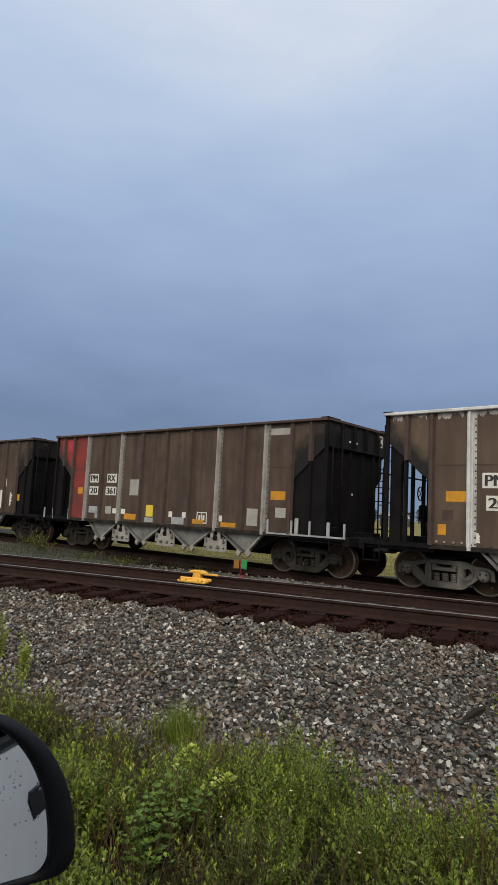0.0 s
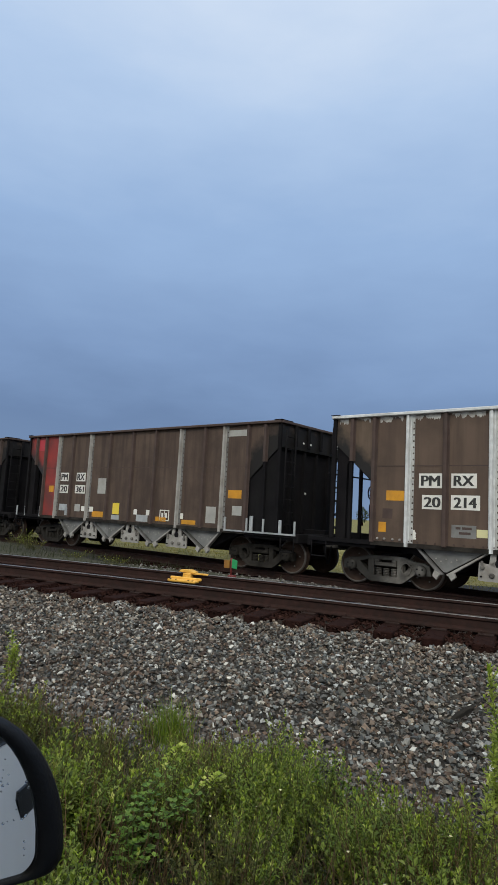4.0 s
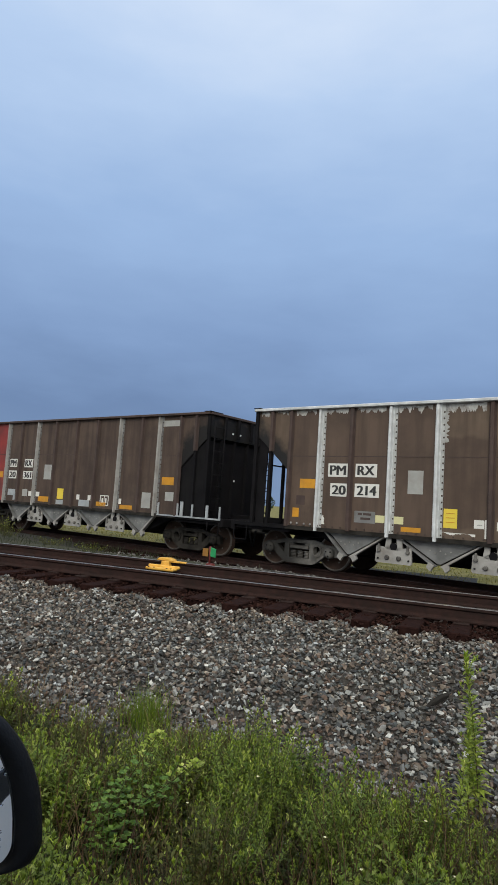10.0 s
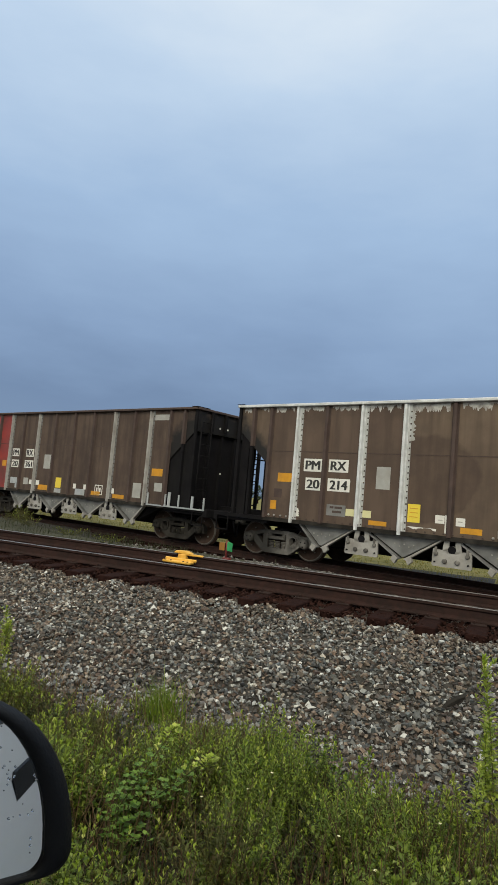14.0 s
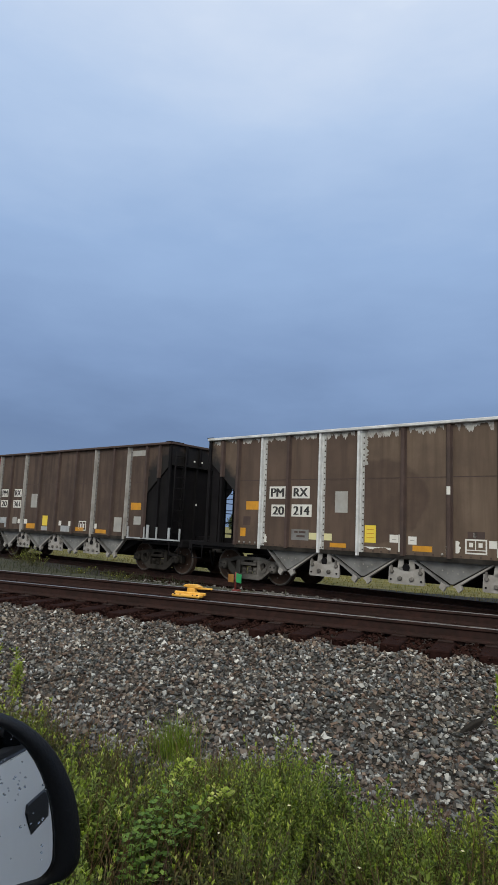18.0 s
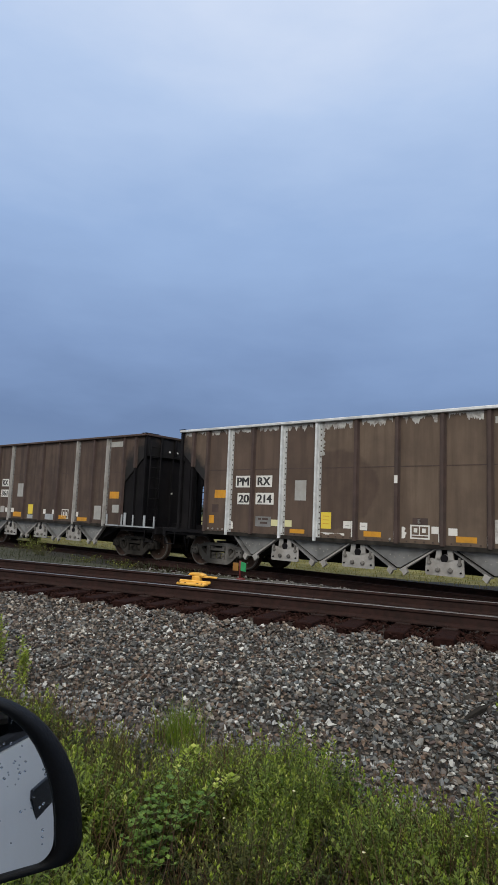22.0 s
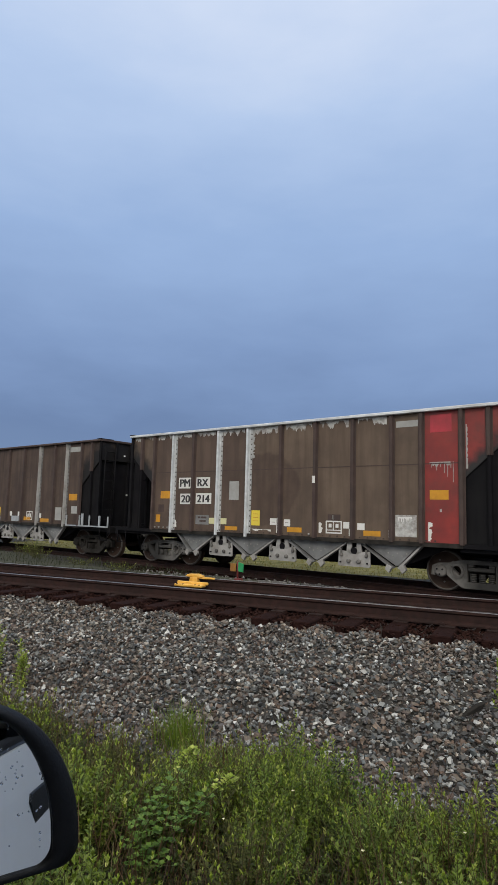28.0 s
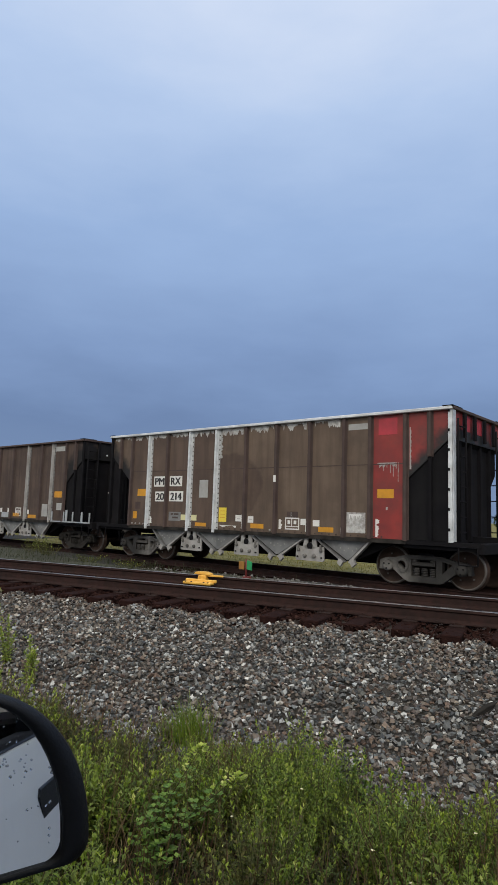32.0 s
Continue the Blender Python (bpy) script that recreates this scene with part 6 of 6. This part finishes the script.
rf = random.Random(77)
for k in range(80):
    d, a = rf.uniform(160, 210), radians(rf.uniform(2, 62))
    far_tree(-math.sin(a) * d, math.cos(a) * d, rf.uniform(3.6, 6.4), 100 + k)
shed = new("farm_shed", None)
part("wall", box(-3.4, 3.4, -4, 4, 0, 2.4), M_TRUCK, shed)
part("roof", prism([(-4.5, 2.4), (4.5, 2.4), (0, 4.0)], -3.7, 3.7, "x"), M_PLATE, shed)
part("door", box(-1.6, 0.6, -4.06, -4.0, 0, 2.0), M_DARKRIB, shed)
shed.matrix_world = pose(-36.0, 178, -1.82, 0, 0, 20)
tagged(shed, "distant pale metal farm shed on the plain", "shed")


# ---- the parked car that the view is taken from ----
MIRROR_AT = Vector((-0.367, 0.449, -0.312))
MIRROR_YAW, MIRROR_TILT = -30.0, 7.0


def mirror_outline(f, steps=9):
    """Outline between the glass (f = 0) and the housing (f = 1), counter-clockwise from the low inner end."""
    x1, y0 = -0.002 + 0.029 * f, 0.0165 - 0.008 * f
    a, b, r = 0.087 + 0.028 * f, 0.115 + 0.012 * f, 0.014 + 0.004 * f
    yc, x0 = 0.035 - 0.006 * f, -0.190 - 0.012 * f
    pts = [(x1 - r + r * math.sin(k * math.pi / 2 / steps), y0 + r - r * math.cos(k * math.pi / 2 / steps)) for k in range(steps + 1)]
    pts += [(x1 - a + a * math.cos(k * math.pi / 2 / 14), yc + b * math.sin(k * math.pi / 2 / 14)) for k in range(15)]
    pts += [(x0 + 0.04 - 0.04 * math.sin(k * math.pi / 2 / steps), yc + b - 0.04 + 0.04 * math.cos(k * math.pi / 2 / steps)) for k in range(steps + 1)]
    pts += [(x0 + 0.03 - 0.03 * math.cos(k * math.pi / 2 / steps), y0 + 0.03 - 0.03 * math.sin(k * math.pi / 2 / steps)) for k in range(steps + 1)]
    return pts


def side_mirror():
    """Glass in a thick rounded housing; local x to the right in the glass, y up, z out of the glass."""
    root = new("side_mirror", None)
    a, b = radians(MIRROR_YAW), radians(MIRROR_TILT)
    nz = Vector((math.cos(a) * math.cos(b), math.sin(a) * math.cos(b), math.sin(b)))
    nx = Vector((-math.sin(a), math.cos(a), 0)).normalized()
    ny = nz.cross(nx)
    part("mirror_glass", prism(mirror_outline(0.0), -0.004, 0.0, "z"), M_MIRROR, root, "rain-spotted mirror glass")
    inner = mirror_outline(0.01)
    rings = [(inner, 0.003), (mirror_outline(0.14), 0.006), (mirror_outline(0.5), 0.005), (mirror_outline(0.85), -0.002), (mirror_outline(1.0), -0.014)]
    for shrink, z in ((0.93, -0.05), (0.6, -0.09)):
        rings.append(([(-0.09 + (x + 0.09) * shrink, 0.08 + (y - 0.08) * shrink) for x, y in mirror_outline(1.0)], z))
    bm = bmesh.new()
    loops = [[bm.verts.new((x, y, z)) for x, y in pts] for pts, z in rings]
    k = len(loops[0])
    for p, q in zip(loops, loops[1:]):
        for i in range(k):
            f = bm.faces.new((p[i], p[(i + 1) % k], q[(i + 1) % k], q[i]))
            f.smooth = True
    bm.faces.new(loops[-1])
    back = [bm.verts.new((x, y, -0.008)) for x, y in inner]
    for i in range(k):
        bm.faces.new((loops[0][(i + 1) % k], loops[0][i], back[i], back[(i + 1) % k]))
    bmesh.ops.recalc_face_normals(bm, faces=bm.faces[:])
    part("housing", bm, M_PLASTIC, root, "thick black plastic mirror housing")
    rnd = random.Random(12)
    for _ in range(190):
        x, y = rnd.uniform(-0.10, -0.003), rnd.uniform(0.03, 0.135)
        if x > -0.025 and y > 0.09 or y < 0.08 and rnd.random() < 0.6:
            continue
        r = rnd.uniform(0.0004, 0.0013) if rnd.random() < 0.6 else 0.0006
        part("raindrop", lathe([(r, 0.0), (r * 0.85, r * 0.35), (r * 0.4, r * 0.6)], 8, "z", None, (x, y, 0.0003)), M_DROP, root)
    part("arm", box(-0.24, -0.15, 0.0, 0.06, -0.07, -0.02, 0.01), M_PLASTIC, root)
    m = Matrix((nx, ny, nz)).transposed().to_4x4()
    m.translation = MIRROR_AT
    root.matrix_world = m
    tagged(root, "black car side mirror with rain-spotted glass", "car mirror")


side_mirror()
DOOR_Y, BELT = 0.24, -0.279


def parked_car():
    """The white car round the eye: flanks, open window, roof, dark cabin, four wheels."""
    root = new("parked_car", None)
    d, far, zb = DOOR_Y, DOOR_Y - 1.74, -1.40

    def flank(name, x0, x1, near=True):
        sec = [(d - 0.05, zb), (d - 0.01, zb + 0.12), (d + 0.015, -0.95), (d + 0.022, -0.70), (d + 0.012, -0.50), (d + 0.0, -0.36), (d - 0.010, BELT), (d - 0.016, BELT), (d - 0.05, BELT - 0.04), (d - 0.05, -0.5)]
        if not near:
            sec = [(d + far - y, z) for y, z in sec]
        return part(name, prism(sec, x0, x1, "x"), M_CAR, root, "clean white body panel")

    def wing(name, x0, x1, xw, z0, z1, near=True):
        """A panel with a round wheel arch cut into its lower edge."""
        arch = [(xw + 0.37 * math.cos(a), -1.30 + 0.37 * math.sin(a)) for a in [math.pi * k / 12 for k in range(13)]]
        pts = [(x0, zb), (x0, z0), (x1, z1), (x1, zb)] + [p for p in arch if p[1] >= zb]
        y0, y1 = (d - 0.045, d + 0.012) if near else (far - 0.012, far + 0.045)
        return part(name, prism(pts, y0, y1, "y", None, 0.006), M_CAR, root)
    for near in (True, False):
        door = flank("front_door", -0.52, 0.745, near)
        if near:
            part("handle_cup", prism([(0.436, -0.385), (0.448, -0.371), (0.62, -0.371), (0.655, -0.388), (0.645, -0.444), (0.505, -0.456), (0.485, -0.448)], d - 0.006, d + 0.006, "y", None, 0.002), M_PLASTIC, door, "black door handle")
        else:
            part("handle_cup", box(0.5, 0.72, far - 0.03, far + 0.01, -0.47, -0.38, 0.01), M_PLASTIC, door, "black door handle")
        flank("rear_door", 0.755, 1.26, near)
        wing("rear_quarter", 1.27, 2.52, 1.68, BELT - 0.01, -0.36, near)
        wing("front_wing", -1.98, -0.53, -1.25, -0.62, -0.40, near)
        ys = (d - 0.11, d - 0.05) if near else (far + 0.05, far + 0.11)
        part("centre_pillar", prism([(0.70, BELT), (0.80, BELT), (0.74, 0.36), (0.66, 0.36)], *ys, "y"), M_PLASTIC, root, "blacked-out centre pillar")
        part("rear_pane", prism([(0.81, BELT + 0.015), (1.62, BELT + 0.015), (1.50, 0.33), (0.76, 0.33)], ys[0] + 0.025, ys[0] + 0.03, "y"), M_TINT, root, "dark tinted rear window")
        part("rear_pillar", prism([(1.63, BELT), (2.2, BELT), (1.85, 0.36), (1.5, 0.36)], ys[0] - 0.01, ys[1], "y", None, 0.008), M_CAR, root)
        part("windscreen_pillar", prism([(-1.02, BELT - 0.08), (-0.92, BELT - 0.08), (-0.28, 0.36), (-0.36, 0.36)], *ys, "y"), M_CAR, root)
        for x in (-1.25, 1.68):
            yo = d - 0.02 if near else far + 0.02
            s = 1 if near else -1
            w = part("wheel", lathe([(0.20, yo - s * 0.02), (0.29, yo), (0.315, yo - s * 0.03), (0.315, yo - s * 0.19), (0.2, yo - s * 0.21)], 28, "y", None, (x, 0, -1.30)), M_TYRE, root, "black rubber tyre")
            part("rim", lathe([(0.205, yo - s * 0.018), (0.19, yo - s * 0.012), (0.06, yo - s * 0.03), (0.03, yo - s * 0.02)], 20, "y", None, (x, 0, -1.30)), M_PLATE, w, "grey alloy rim")
    part("belt_trim", box(-0.62, 1.75, d - 0.055, d - 0.018, BELT - 0.02, BELT + 0.004, 0.003), M_PLASTIC, root, "black window belt seal")
    part("far_pane", prism([(-0.80, BELT), (0.69, BELT), (0.65, 0.33), (-0.22, 0.33)], far + 0.075, far + 0.08, "y"), M_TINT, root, "dark tinted side window")
    part("door_lining", box(-0.5, 0.73, d - 0.13, d - 0.055, -1.2, BELT - 0.004, 0.02), M_INTERIOR, root)
    part("door_lining", box(-0.5, 0.73, far + 0.055, far + 0.13, -1.2, BELT - 0.004, 0.02), M_INTERIOR, root)
    part("roof", prism([(far + 0.06, 0.355), (far + 0.07, 0.39), (far + 0.22, 0.43), (d - 0.28, 0.43), (d - 0.07, 0.39), (d - 0.06, 0.355)], -0.36, 1.88, "x", None, 0.015), M_CAR, root)
    part("roof_lining", box(-0.33, 1.85, far + 0.14, d - 0.12, 0.325, 0.35), M_INTERIOR, root)
    part("windscreen", prism([(-0.99, BELT - 0.07), (-0.98, BELT - 0.07), (-0.335, 0.352), (-0.345, 0.352)], far + 0.112, d - 0.112, "y"), M_TINT, root, "sloping windscreen glass")
    part("rear_window", prism([(2.16, BELT), (2.17, BELT), (1.865, 0.352), (1.855, 0.352)], far + 0.125, d - 0.125, "y"), M_TINT, root, "sloping rear window glass")
    part("bonnet", prism([(-1.0, -0.44), (-1.0, -0.40), (-1.5, -0.47), (-1.93, -0.58), (-2.0, -0.66), (-1.93, -0.68)], far + 0.05, d - 0.05, "y", None, 0.01), M_CAR, root)
    part("boot_lid", prism([(2.14, -0.34), (2.14, -0.31), (2.46, -0.36), (2.53, -0.42), (2.53, -0.85), (2.48, -0.85), (2.46, -0.45)], far + 0.05, d - 0.05, "y", None, 0.008), M_CAR, root)
    part("front_bumper", prism([(-2.12, -1.12), (-2.10, -0.84), (-2.02, -0.70), (-1.93, -0.70), (-1.93, -1.38), (-2.06, -1.36)], far + 0.02, d - 0.02, "y", None, 0.02), M_CAR, root)
    part("grille", box(-2.13, -2.08, far + 0.5, d - 0.5, -1.05, -0.86, 0.01), M_PLASTIC, root)
    part("rear_bumper", prism([(2.50, -0.86), (2.60, -0.90), (2.63, -1.12), (2.56, -1.36), (2.46, -1.38), (2.46, -0.86)], far + 0.02, d - 0.02, "y", None, 0.02), M_CAR, root)
    for y in (d - 0.40, far + 0.06):
        part("headlight", prism([(-2.06, -0.84), (-2.02, -0.71), (-1.86, -0.64), (-1.82, -0.76)], y, y + 0.34, "y", None, 0.01), M_LAMP_CLEAR, root, "clear headlight lens")
        part("tail_light", box(2.51, 2.55, y, y + 0.34, -0.72, -0.48, 0.01), M_TAIL, root, "red tail light lens")
    part("cabin_floor", box(-1.0, 2.1, far + 0.06, d - 0.06, -1.36, -1.29), M_INTERIOR, root)
    part("cabin_back", box(2.08, 2.13, far + 0.06, d - 0.06, -1.28, -0.36), M_INTERIOR, root)
    for y in (-0.55, -1.25):
        part("seat_back", box(0.42, 0.60, y, y + 0.5, -1.0, -0.12, 0.05), M_INTERIOR, root)
        part("seat_cushion", box(-0.1, 0.41, y, y + 0.5, -1.28, -0.96, 0.05), M_INTERIOR, root)
    part("rear_bench", box(1.2, 1.95, far + 0.2, d - 0.2, -1.28, -0.55, 0.06), M_INTERIOR, root)
    part("dashboard", box(-0.98, -0.60, far + 0.14, d - 0.14, -0.9, -0.46, 0.06), M_INTERIOR, root)
    tagged(root, "white parked car with its window open", "car")


parked_car()
road = part("road", box(-60, 60, -6.5, 1.05, -1.80, -1.612), M_ROAD)
tagged(road, "dark asphalt country road beside the tracks", "road", kind="structure")


# ---- what moves ----
def motions():
    """The train draws slowly away to the left; its wheels roll."""
    rows = []
    for k in range(33):
        u = (k - 16) / 16
        rows.append((float(k), -11.2877 + u * (-4.9446 + u * (-0.4401 + u * (-0.1262 + u * 0.0401)))))
    for c, off in CARS:
        walk(c, [(t, TRAIN @ Matrix.Translation((x + off, LINE_MID, LINE_Z))) for t, x in rows])
    x_start = rows[0][1]
    for w in WHEELS:
        p = w.location.copy()
        walk(w, [(t, Matrix.Translation(p) @ Matrix.Rotation((x - x_start) / WHEEL_R, 4, "Y")) for t, x in rows])


motions()
